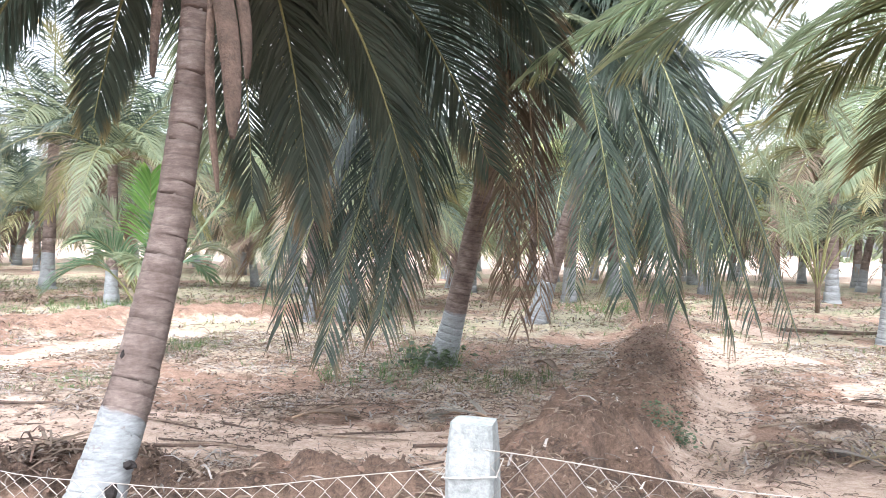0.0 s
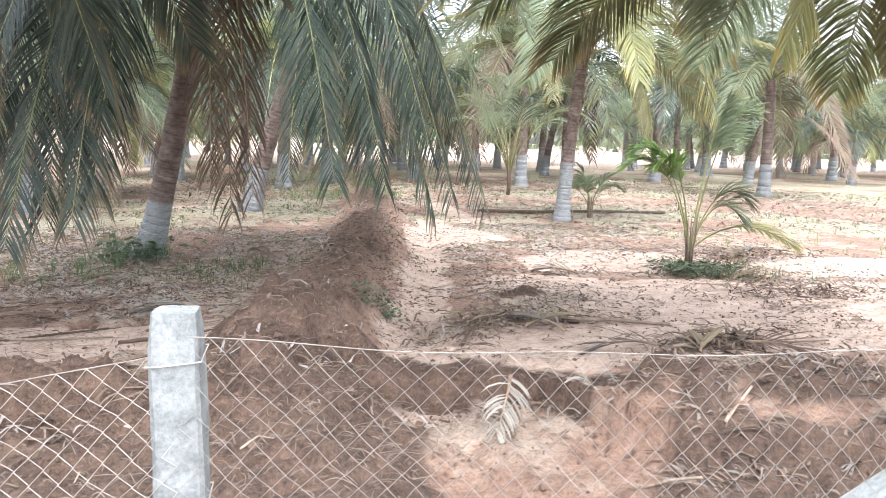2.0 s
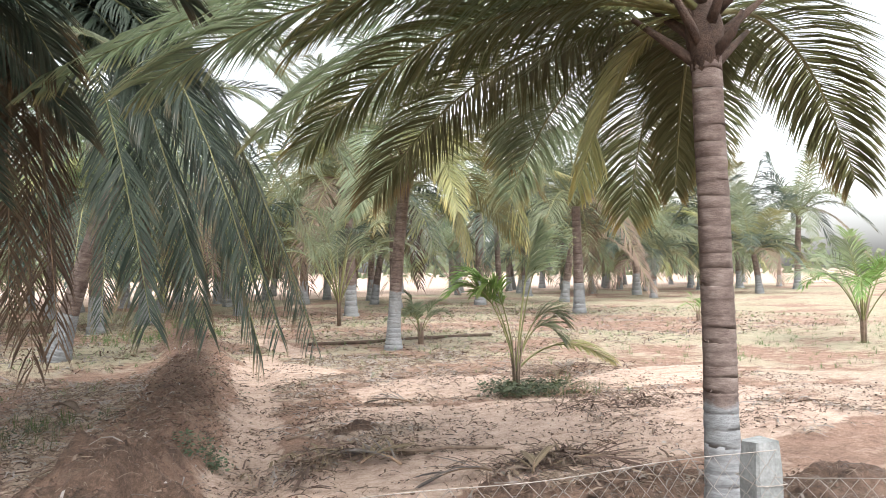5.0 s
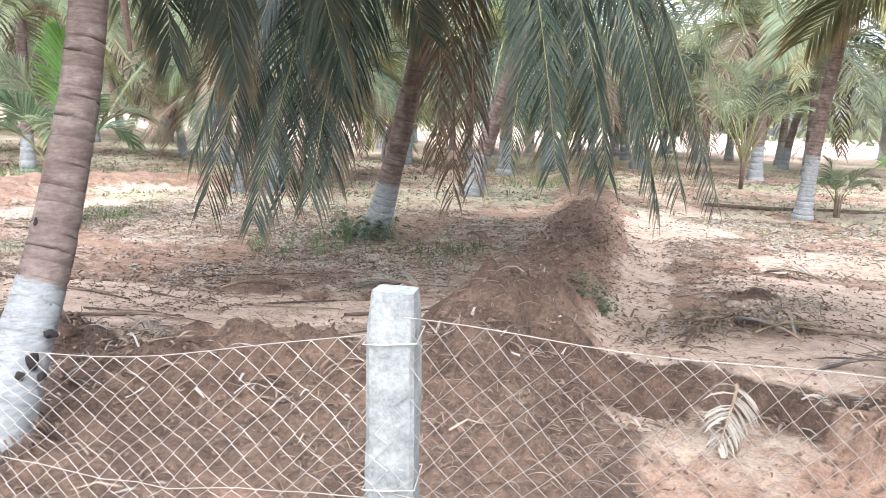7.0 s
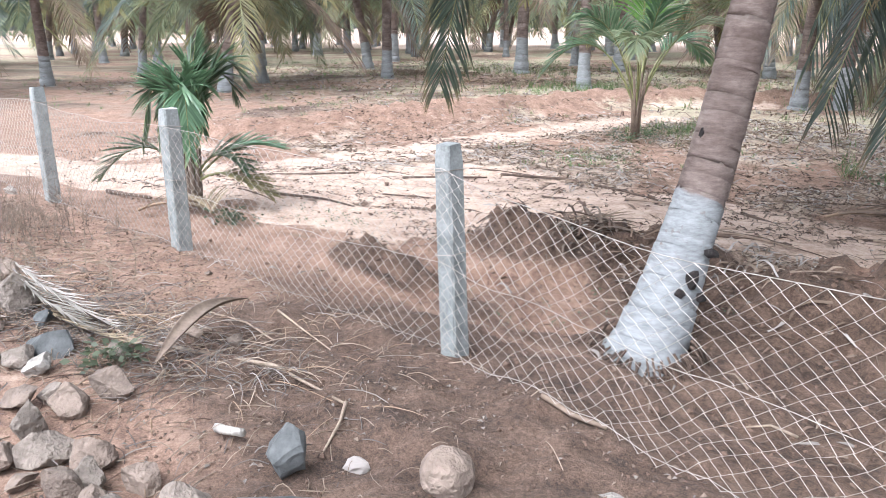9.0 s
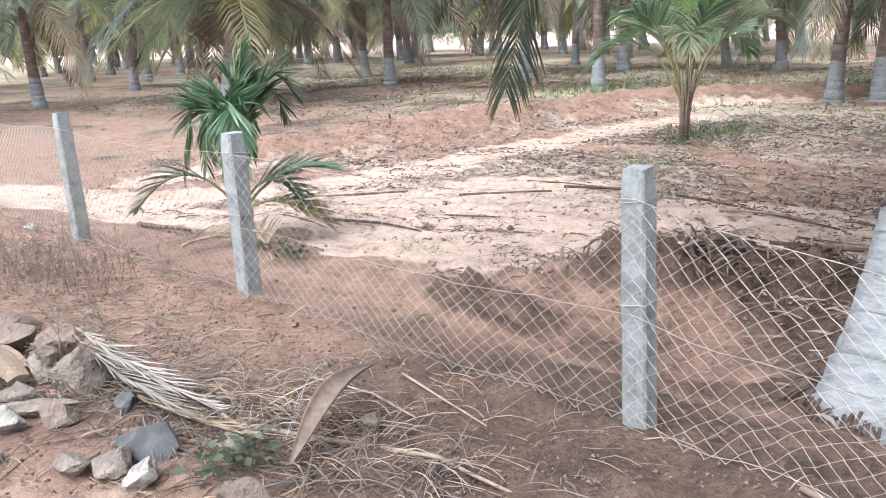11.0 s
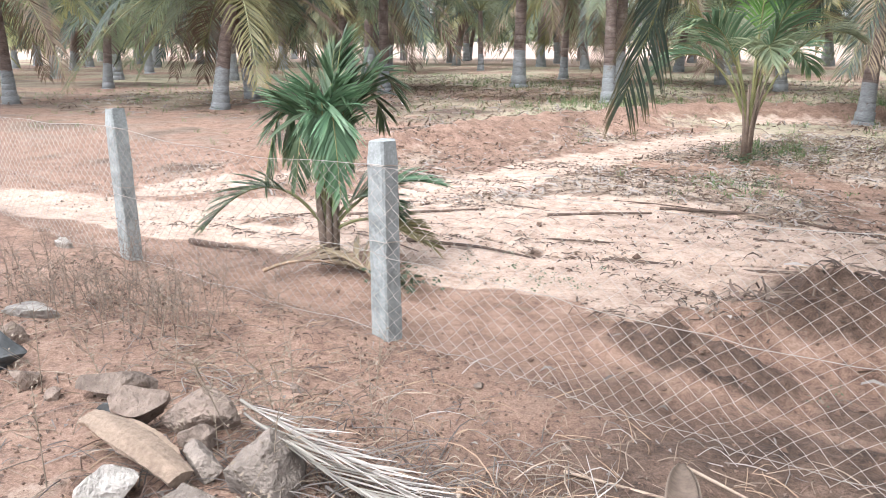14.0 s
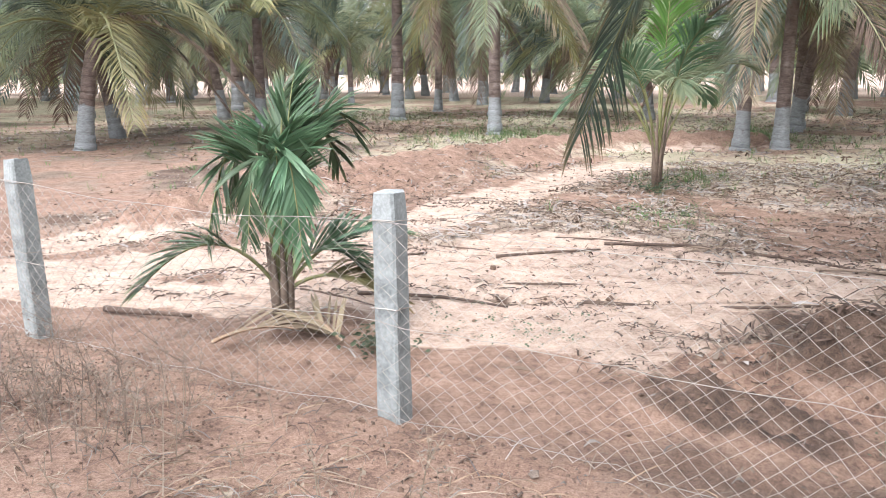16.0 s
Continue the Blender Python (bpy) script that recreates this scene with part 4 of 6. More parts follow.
for row in range(7):
    for col in range(-13, 14):
        x = col * 5.6 + (row % 2) * 2.8 + rng.uniform(-1.2, 1.2)
        y = 31.0 + row * 4.6 + rng.uniform(-1.0, 1.0)
        if abs(x) < 16 + 1.15 * y and all(math.hypot(x - p[0], y - p[1]) > 4.2 for p in places):
            places.append((x, y, rng.randrange(6), rng.uniform(1.15, 1.6)))
for k, (x, y, form, size) in enumerate(places):
    grove_palm(x, y, form, size, rng.uniform(0, 6.28), "coconut palm with drooping grey-green fronds and whitened foot" if k < len(NAMED) else "distant coconut palm in the plantation rows")


# ---- dead leaf sheaths on the nearest palm ----
def hanging_sheath(tree, head, foot, wide, seed):
    rng = random.Random(seed)
    o = tree.location
    a, b = Vector(head) - o, Vector(foot) - o
    bow = (a + b) / 2 + Vector((rng.uniform(-0.08, 0.12), -0.05, 0.05))
    pts = bezier(a, bow, b, 9)
    verts, faces = [], []
    for k, p in enumerate(pts):
        u = k / 9
        w = 0.6 * wide * (0.35 + 0.9 * math.sin(math.pi * (0.12 + 0.8 * u))) * (0.4 if k == 9 else 1)
        for q in (-1, -0.4, 0.4, 1):
            verts.append((p.x + q * w / 2, p.y - 0.04 * (1 - q * q) + rng.uniform(-0.01, 0.01), p.z + rng.uniform(-0.015, 0.015)))
            verts.append((p.x + q * w / 2, p.y - 0.04 * (1 - q * q) + 0.012, p.z))
    for k in range(9):
        for q in range(3):
            a0 = k * 8 + q * 2
            faces.append((a0, a0 + 2, a0 + 10, a0 + 8))
            faces.append((a0 + 1, a0 + 9, a0 + 11, a0 + 3))
    under("dead_sheath", mesh_of("dead_sheath", verts, faces, [FIBRE], smooth=True), tree, "dark dry leaf sheath hanging from the head")


first_palm = [ob for ob in bpy.data.objects if ob.name == "coconut_palm"][0]
for k, (h, f, w) in enumerate((((-1.55, 4.57, 3.4), (-1.36, 4.45, 2.25), 0.17), ((-1.54, 4.60, 3.2), (-1.45, 4.50, 1.95), 0.07), ((-1.50, 4.60, 3.45), (-1.30, 4.50, 2.6), 0.10),
                              ((-1.80, 4.60, 3.4), (-1.84, 4.50, 2.6), 0.08))):
    hanging_sheath(first_palm, h, f, w, k)

# ---- stones ----
def stone(x, y, size, mat, label, seed, lift=0.0, turn=0.0, tilt=0.0, name="stone", sharp=0.36):
    """An irregular broken stone: a ball cut by random planes, bedded in the soil."""
    rng = random.Random(seed)
    bm = bmesh.new()
    bmesh.ops.create_icosphere(bm, subdivisions=3, radius=1.0)
    cuts = [(Vector((rng.uniform(-1, 1), rng.uniform(-1, 1), rng.uniform(-0.8, 1))).normalized(), rng.uniform(sharp, sharp + 0.38)) for _ in range(15)]
    for v in bm.verts:
        for d, lim in cuts:
            over = v.co.dot(d) - lim
            if over > 0:
                v.co -= d * over * 0.97
        v.co += v.co.normalized() * 0.10 * noise.noise(v.co * 2.4 + Vector((seed, 0, 0))) + v.normal * 0.02 * noise.noise(v.co * 8)
    sx, sy, sz = size
    bmesh.ops.scale(bm, vec=(sx / 1.7, sy / 1.7, sz / 1.6), verts=bm.verts)
    me = bpy.data.meshes.new(name)
    bm.to_mesh(me)
    bm.free()
    me.materials.append(mat)
    ob = new(name, me)
    ob.matrix_basis = Matrix.Translation((x, y, height(x, y) + lift + sz * 0.30)) @ Matrix.Rotation(turn, 4, "Z") @ Matrix.Rotation(tilt, 4, "Y")
    return tagged(ob, label, "stone", "stones by the track")


ST = [(-5.74, 2.62, (0.33, 0.17, 0.15), STONE_RED, 0.02, 0.45, "smooth brown oval stone on the heap"), (-5.47, 2.47, (0.20, 0.17, 0.20), STONE_RED, 0.03, 0.4, "pale brown angular stone on the heap"),
      (-5.21, 2.52, (0.33, 0.17, 0.17), STONE_RED, 0.03, 0.25, "brown blocky stone on the heap"), (-5.12, 2.42, (0.13, 0.10, 0.10), STONE_RED, 0.03, 0.9, "small pale brown stone in the heap"), (-5.60, 2.42, (0.12, 0.10, 0.12), STONE_DARK, 0.0, 0.0, "small dark stone in the heap"),
      (-5.19, 2.12, (0.21, 0.17, 0.18), STONE_WHITE, 0.0, 0.5, "rough pitted chalky lump in the heap"), (-5.06, 1.90, (0.40, 0.20, 0.17), STONE_WHITE, 0.0, 0.75, "large limewashed broken stone in the heap"),
      (-4.90, 2.15, (0.22, 0.15, 0.12), STONE, 0.0, 0.3, "pitted grey stone in the heap"), (-4.76, 2.36, (0.27, 0.22, 0.23), STONE, 0.0, 0.7, "rough grey lump of rubble in the heap"),
      (-4.74, 2.12, (0.38, 0.13, 0.11), STONE, 0.0, 0.62, "long grey rough stone in the heap"), (-4.73, 1.97, (0.29, 0.15, 0.11), STONE_WHITE, 0.0, 0.62, "white chalky broken stone in the heap"),
      (-4.55, 2.12, (0.19, 0.14, 0.12), STONE_RED, 0.0, 0.4, "reddish angular stone in the heap"), (-4.44, 2.31, (0.12, 0.11, 0.11), STONE_DARK, 0.0, 0.0, "small dark stone under the frond"),
      (-5.00, 2.30, (0.16, 0.13, 0.12), STONE, 0.02, 0.2, "small grey stone in the heap"), (-5.33, 2.30, (0.18, 0.14, 0.12), STONE, 0.0, 0.1, "small grey stone in the heap"),
      (-6.16, 2.50, (0.17, 0.12, 0.11), STONE_RED, 0.0, 0.2, "small brown stone on bare soil"), (-5.99, 2.48, (0.09, 0.07, 0.07), STONE_RED, 0.0, 0.2, "small pale stone on bare soil"),
      (-6.45, 2.55, (0.28, 0.22, 0.20), STONE_DARK, 0.0, 0.4, "dark grey broken stone by the track"), (-6.62, 2.72, (0.22, 0.16, 0.14), STONE_RED, 0.0, 0.5, "brown stone among dry weeds"),
      (-6.96, 3.06, (0.36, 0.16, 0.12), STONE_WHITE, 0.0, 0.35, "whitened broken stone among dry weeds"), (-8.45, 4.30, (0.26, 0.12, 0.09), STONE_WHITE, 0.0, 0.1, "pale flat stone near the fence post"),
      (-6.95, 2.75, (0.26, 0.2, 0.18), STONE_WHITE, 0.0, 0.9, "whitened broken stone by the track"),
      (-4.08, 2.17, (0.28, 0.20, 0.17), STONE_DARK, 0.0, 0.3, "dark grey slab of stone in dry leaves"), (-3.85, 2.30, (0.16, 0.13, 0.12), STONE, 0.0, 0.3, "small grey stone in dry leaves"),
      (-4.20, 1.93, (0.21, 0.15, 0.11), STONE, 0.0, 0.4, "grey rubble stone by the track"), (-4.07, 1.98, (0.22, 0.14, 0.12), STONE, 0.0, 0.1, "grey rubble stone by the track"), (-3.94, 2.00, (0.17, 0.13, 0.10), STONE_WHITE, 0.0, 0.3, "pale rubble stone by the track"),
      (-3.58, 1.89, (0.26, 0.17, 0.13), STONE_RED, 0.0, 0.3, "brown rubble stone by the track"), (-3.52, 2.07, (0.23, 0.17, 0.15), STONE_RED, 0.0, 0.1, "brown blocky rubble stone by the track"), (-3.52, 1.70, (0.16, 0.15, 0.17), STONE, 0.0, 0.6, "grey rubble stone by the track"),
      (-3.31, 1.66, (0.22, 0.17, 0.16), STONE, 0.0, 1.1, "grey rubble stone by the track"), (-3.13, 1.72, (0.17, 0.15, 0.14), STONE_RED, 0.0, 0.9, "brown blocky rubble stone by the track"), (-3.03, 1.63, (0.15, 0.13, 0.12), STONE, 0.0, 0.4, "grey rubble stone by the track"),
      (-2.93, 1.74, (0.19, 0.16, 0.15), STONE_RED, 0.0, 0.2, "brown rubble stone by the track"), (-2.93, 1.57, (0.13, 0.11, 0.11), STONE_RED, 0.0, 0.0, "small brown rubble stone by the track"), (-2.85, 1.59, (0.12, 0.10, 0.11), STONE, 0.0, 0.7, "small grey rubble stone by the track"),
      (-2.76, 1.49, (0.22, 0.15, 0.11), STONE_WHITE, 0.0, 0.2, "pale rubble stone by the track"), (-3.66, 1.92, (0.18, 0.14, 0.11), STONE, 0.0, 0.5, "grey rubble stone by the track"), (-3.75, 1.80, (0.17, 0.14, 0.12), STONE_RED, 0.0, 0.7, "brown rubble stone by the track"),
      (-2.55, 2.05, (0.19, 0.16, 0.19), STONE_DARK, 0.0, 0.3, "dark blue-grey cut stone with pale streaks"), (-2.41, 1.79, (0.44, 0.24, 0.17), STONE_DARK, 0.0, 0.4, "flat dark grey slab of stone"), (-2.60, 1.69, (0.17, 0.15, 0.17), STONE, 0.0, 0.1, "pale grey stone by the track")]


def driftwood(pts, wide, label, seed):
    """A split, grooved piece of weathered wood along plan places (x, y, height over the ground)."""
    rng = random.Random(seed)
    path = bezier(*[Vector((x, y, height(x, y) + h)) for x, y, h in pts], 16)
    verts, faces, sides = [], [], 15
    for k, p in enumerate(path):
        t = (path[min(k + 1, 16)] - path[max(k - 1, 0)]).normalized()
        u = t.cross(Vector((0, 0, 1))).normalized()
        v = u.cross(t)
        w = wide * (0.62 + 0.5 * math.sin(math.pi * (0.1 + 0.75 * k / 16)) + 0.06 * noise.noise(Vector((k * 0.7, seed, 0))))
        for j in range(sides):
            a = 2 * math.pi * j / sides + 0.02 * k
            groove = 1 + 0.42 * noise.noise(Vector((j * 1.3, k * 0.09, seed))) + 0.10 * math.sin(5 * a)
            verts.append(tuple(p + (u * math.cos(a) * w + v * math.sin(a) * w * 0.45) * groove * rng.uniform(0.97, 1.03)))
    for k in range(16):
        for j in range(sides):
            a, b = k * sides + j, k * sides + (j + 1) % sides
            faces.append((a, b, b + sides, a + sides))
    faces.append(tuple(range(sides))[::-1])
    faces.append(tuple(16 * sides + j for j in range(sides)))
    tagged(new("driftwood", mesh_of("driftwood", verts, faces, [DRIFT])), label, "dry wood")


driftwood(((-5.46, 2.27, 0.13), (-5.22, 2.25, 0.12), (-4.98, 2.20, 0.06)), 0.05, "split brown driftwood piece on the stones", 4)
driftwood(((-5.62, 2.36, 0.05), (-5.38, 2.36, 0.10), (-5.12, 2.28, 0.05)), 0.04, "grooved brown driftwood under the stones", 9)
for k, (x, y, size, mt, lift, turn, label) in enumerate(ST):
    stone(x, y, size, mt, label, 300 + k, lift, turn, 0.12 * math.sin(k * 2.3))
jumble = random.Random(41)
for k in range(16):
    x, y = jumble.uniform(-4.1, -2.9), jumble.uniform(1.25, 1.62)
    s = jumble.uniform(0.09, 0.17)
    stone(x, y, (s * jumble.uniform(1.0, 1.4), s, s * jumble.uniform(0.7, 0.95)), jumble.choice((STONE, STONE_RED, STONE_RED, STONE)), "dusty rubble stone in the heap by the track", 700 + k, jumble.uniform(-0.02, 0.01), jumble.uniform(0, 6.28), jumble.uniform(-0.3, 0.3))
stone(-2.08, 2.26, (0.155, 0.15, 0.15), STONE_RED, "rounded brown boulder on loose red soil", 390, sharp=0.82)
for k, (x, y, s) in enumerate(((-1.72, 2.32, 0.05), (-1.35, 2.1, 0.05), (-3.72, 2.62, 0.10), (-3.55, 2.72, 0.08), (-4.1, 3.1, 0.05), (-2.0, 1.95, 0.04), (-5.2, 3.0, 0.06), (-4.6, 3.45, 0.05))):
    stone(x, y, (s * 1.3, s, s * 0.8), STONE_RED, "small brown clod on loose soil", 400 + k, name="soil_clod")


# ---- dry wood, sticks and fronds ----
def stick(pts, r0, r1, label, mat=TWIG, name="stick", sides=6):
    """A dry stick through plan places (x, y, height over the ground)."""
    path = [Vector((x, y, height(x, y) + h)) for x, y, h in pts]
    fine = []
    for k in range(len(path) - 1):
        for j in range(4):
            fine.append(path[k].lerp(path[k + 1], j / 4))
    fine.append(path[-1])
    for k in range(1, len(fine) - 1):
        fine[k] = fine[k] + Vector((noise.noise(fine[k] * 5), noise.noise(fine[k] * 5 + Vector((9, 0, 0))), 0)) * r0 * 0.5
    verts, faces = [], []
    n = len(fine) - 1
    tube(fine, [r0 + (r1 - r0) * k / n for k in range(n + 1)], sides, verts, faces)
    return tagged(new(name, mesh_of(name, verts, faces, [mat], smooth=True)), label, "dry stick" if name == "stick" else "dry wood", "dry sticks on the soil")


stick([(-5.25, 1.75, 0.03), (-4.85, 1.80, 0.03), (-4.5, 1.84, 0.02)], 0.03, 0.026, "thick bleached branch lying by the track", STONE_WHITE, "wood_branch", 8)
stick([(-2.95, 2.08, 0.02), (-2.78, 2.05, 0.05)], 0.018, 0.015, "short bleached stick beside a dark stone", STONE_WHITE)
stick([(-4.05, 2.95, 0.015), (-3.7, 2.92, 0.02), (-3.45, 2.86, 0.015)], 0.006, 0.004, "thin dry stick on red soil")
stick([(-3.70, 3.14, 0.015), (-3.2, 2.98, 0.02)], 0.006, 0.003, "thin dry stick on red soil")
stick([(-3.95, 2.42, 0.02), (-3.55, 2.55, 0.03), (-3.2, 2.62, 0.02), (-2.95, 2.6, 0.015), (-2.72, 2.52, 0.01)], 0.012, 0.005, "long bent dry stalk on red soil")
stick([(-2.7, 2.5, 0.01), (-2.6, 2.35, 0.02), (-2.55, 2.2, 0.01)], 0.008, 0.004, "thin curled dry stalk")
stick([(-4.3, 2.7, 0.02), (-4.22, 2.5, 0.02), (-3.95, 2.42, 0.02), (-3.75, 2.38, 0.02)], 0.011, 0.006, "curved pale dry stalk on soil")
stick([(3.1, 3.6, 0.03), (3.45, 3.78, 0.06)], 0.013, 0.009, "pale dry stick on the dug bank")
stick([(2.45, 3.3, 0.02), (2.62, 3.2, 0.06)], 0.012, 0.008, "pale broken stick on the dug bank")
stick([(3.5, 6.3, 0.05), (4.0, 6.2, 0.05), (4.5, 6.0, 0.02)], 0.025, 0.014, "dark dry branch beside a leaf pile", HUSK)
stick([(7.2, 17.2, 0.02), (8.6, 16.6, 0.04), (10.0, 16.5, 0.03), (11.8, 16.0, 0.02)], 0.05, 0.04, "long dark log lying behind the palm", FIBRE, "wood_branch", 7)
stick([(-7.75, 4.88, 0.03), (-7.4, 4.84, 0.04), (-7.1, 4.9, 0.03)], 0.024, 0.012, "dark dry branch lying on pale sand", FIBRE, "wood_branch", 7)
stick([(-2.1, 3.0, 0.01), (-1.95, 2.95, 0.02), (-1.8, 2.93, 0.01)], 0.014, 0.008, "dry leaf stalk along the fence foot", HUSK)
# dark strips added to draw the shaded cracks in the sand
for k, pts in enumerate((((-4.75, 5.85), (-4.2, 6.05), (-3.7, 6.0), (-3.2, 6.2)), ((-4.8, 7.6), (-4.1, 7.7), (-3.4, 7.5), (-2.8, 7.1), (-2.3, 6.9)), ((-5.6, 6.9), (-5.2, 7.1), (-4.8, 7.3)), ((-6.3, 5.7), (-5.7, 5.75), (-5.2, 5.6)),
                         ((-2.2, 7.15), (-1.6, 7.0), (-1.0, 6.95), (-0.5, 7.05)), ((-2.7, 6.3), (-2.2, 6.25), (-1.7, 6.4)), ((-0.4, 6.5), (0.2, 6.55), (0.6, 6.75)), ((-7.2, 6.2), (-6.6, 6.5), (-6.2, 6.9)))):
    stick([(x, y, 0.012) for x, y in pts], 0.016, 0.008, "long dark strip drawing a shaded crack in the washed sand", FIBRE)
for k, (x, y) in enumerate(((-1.2, 6.75), (-0.2, 6.85), (-2.4, 6.3), (-3.2, 7.0), (0.5, 7.2), (2.9, 7.6), (4.8, 5.2), (-0.6, 5.6), (1.0, 7.9))):
    a = 0.5 * math.sin(k * 3.1)
    stick([(x, y, 0.02), (x + 0.35 * math.cos(a), y + 0.35 * math.sin(a), 0.03), (x + 0.75 * math.cos(a), y + 0.7 * math.sin(a), 0.015)], 0.014, 0.007, "dark dry stalk on washed sand", HUSK)

sr = random.Random(314)
# ragged strips added as further dark crack lines on the sand
for k in range(12):
    x, y, a, ln = -6.2 + 0.62 * k + sr.uniform(-0.3, 0.3), 5.6 + (k * 0.618 % 1) * 2.5, sr.uniform(-0.25, 0.25), sr.uniform(0.35, 0.8)
    stick([(x + ln * q * math.cos(a) + sr.uniform(-0.05, 0.05), y + ln * q * math.sin(a) + sr.uniform(-0.07, 0.07), 0.004) for q in (-1, -0.4, 0.2, 1)], 0.011, 0.004, "ragged dark strip drawing a crack line in the sand", FIBRE)
for k in range(26):
    x, y = (sr.uniform(2.7, 4.6), sr.uniform(3.4, 4.4)) if k % 2 else (sr.uniform(-1.6, 1.3), sr.uniform(3.4, 4.7))
    a, ln = sr.uniform(0, 6.28), sr.uniform(0.08, 0.24)
    stick([(x, y, 0.01), (x + ln * 0.5 * math.cos(a), y + ln * 0.5 * math.sin(a), 0.05), (x + ln * math.cos(a), y + ln * math.sin(a), 0.012)], 0.007, 0.003, "short broken root on the dug earth", (TWIG, HUSK, FIBRE)[k % 3])


def fallen_frond(p0, p1, p2, mats, label, seed, leaf, broad, pairs=30, hang=0.15, gone=0.1, sweep=1.1, thick=0.014):
    a, b, c = [Vector((x, y, height(x, y) + h)) for x, y, h in (p0, p1, p2)]
    thing = empty("fallen_frond", a, label, "palm frond", "fallen palm fronds")
    v, f, s, al = frond_data(Vector((0, 0, 0)), b - a, c - a, pairs=pairs, leaf=leaf, broad=broad, hang=hang, seed=seed, thick=thick, gone=gone, sweep=sweep, bare=0.05)
    stalk_faces = [q for q, t in zip(f, s) if t == 0]
    n = max(max(q) for q in stalk_faces) + 1
    under("stalk", mesh_of("stalk", v[:n], stalk_faces, [mats[0]], smooth=True), thing)
    blades = under("frond_blade", mesh_of("frond_blade", v[n:], [tuple(i - n for i in q) for q, t in zip(f, s) if t == 1], [mats[1]], attrs={"along": al[n:]}), thing)
    tagged(blades, kind="stuff")


fallen_frond((2.22, 4.75, 0.26), (2.1, 4.5, 0.24), (1.85, 4.15, 0.04), [RACHIS_DRY, LEAF_GREY], "bleached dry palm frond on the trench bank", 1, 0.26, 0.016, 24, 1.2, 0.4, 0.8)
fallen_frond((-5.03, 2.52, 0.16), (-4.62, 2.42, 0.14), (-4.10, 2.44, 0.03), [LEAF_GREY, LEAF_PALE], "bleached dry palm frond across the stones", 2, 0.26, 0.007, 40, 0.05, 0.0, 1.46, thick=0.007)
fallen_frond((-4.98, 2.48, 0.15), (-4.58, 2.36, 0.11), (-4.15, 2.36, 0.03), [LEAF_GREY, LEAF_GREY], "weathered dry palm frond across the stones", 3, 0.30, 0.007, 36, 0.06, 0.05, 1.40, thick=0.006)
fallen_frond((-4.6, 2.40, 0.05), (-4.25, 2.30, 0.06), (-3.85, 2.36, 0.03), [LEAF_GREY, LEAF_DRY], "brown dry palm frond by the track", 4, 0.24, 0.007, 26, 0.1, 0.2, 1.38, thick=0.006)
for k, (x, y, a) in enumerate(((3.0, 6.1, 0.3), (3.3, 5.9, 2.0), (2.7, 6.3, 4.0), (4.0, 4.95, 0.8), (3.8, 5.25, 3.0), (-3.1, 5.4, 1.0), (4.6, 5.1, 5.2), (8.6, 9.6, 1.0), (9.0, 9.8, 3.4), (6.9, 7.9, 0.2), (5.0, 8.6, 2.2),
                              (-12.9, 19.4, 0.4), (-12.2, 19.9, 2.9), (-11.3, 20.9, 0.2), (-11.9, 20.4, 1.4), (-14.9, 22.0, 0.5), (-16.2, 22.6, 2.5), (-10.6, 21.2, 3.0), (-1.6, 7.4, 0.1), (0.3, 7.3, 2.8), (-5.9, 4.6, 2.6), (-6.6, 4.4, 0.6))):
    L = 0.55 if y < 12 else 1.3
    fallen_frond((x, y, 0.05), (x + L * 0.5 * math.cos(a), y + L * 0.5 * math.sin(a), 0.16), (x + L * math.cos(a), y + L * math.sin(a), 0.03), [RACHIS_DRY, (LEAF_DRY, LEAF_GREY, LEAF_DRY)[k % 3]],
                 "dry brown palm frond on the soil", 40 + k, 0.4, 0.022, 20, 0.35, 0.3, 1.25)


def spathe(p0, p1, wide, label, seed):
    """A boat-shaped dry flower sheath, hollow, pointed at both ends."""
    a, b = [Vector((x, y, height(x, y) + h)) for x, y, h in (p0, p1)]
    d = b - a
    side = d.cross(Vector((0, 0, 1))).normalized()
    up = side.cross(d).normalized()
    verts, faces = [], []
    n, m = 14, 8
    for layer in (1.0, 0.86):
        for k in range(n + 1):
            u = k / n
            w = wide / 2 * math.sin(math.pi * min(max(u, 0.02), 0.985)) ** 0.7 * layer
            for j in range(m + 1):
                t = math.pi * j / m
                verts.append(tuple(a + d * u + side * w * math.cos(t) - up * w * 0.6 * math.sin(t) + up * 0.10 * math.sin(math.pi * u)))
    off = (n + 1) * (m + 1)
    for k in range(n):
        for j in range(m):
            q = k * (m + 1) + j
            faces.append((q, q + 1, q + m + 2, q + m + 1))
            faces.append((off + q, off + q + m + 1, off + q + m + 2, off + q + 1))
    for k in range(n):
        for j in (0, m):
            q = k * (m + 1) + j
            faces.append((q, q + m + 1, off + q + m + 1, off + q))
    tagged(new("coconut_spathe", mesh_of("coconut_spathe", verts, faces, [HUSK], smooth=True)), label, "palm sheath")


spathe((-3.68, 2.92, 0.16), (-3.55, 2.28, 0.04), 0.095, "brown boat-shaped dry coconut flower sheath", 1)
spathe((1.05, 10.6, 0.10), (1.3, 10.2, 0.03), 0.16, "pale dry sheath on soil by the palm", 3)

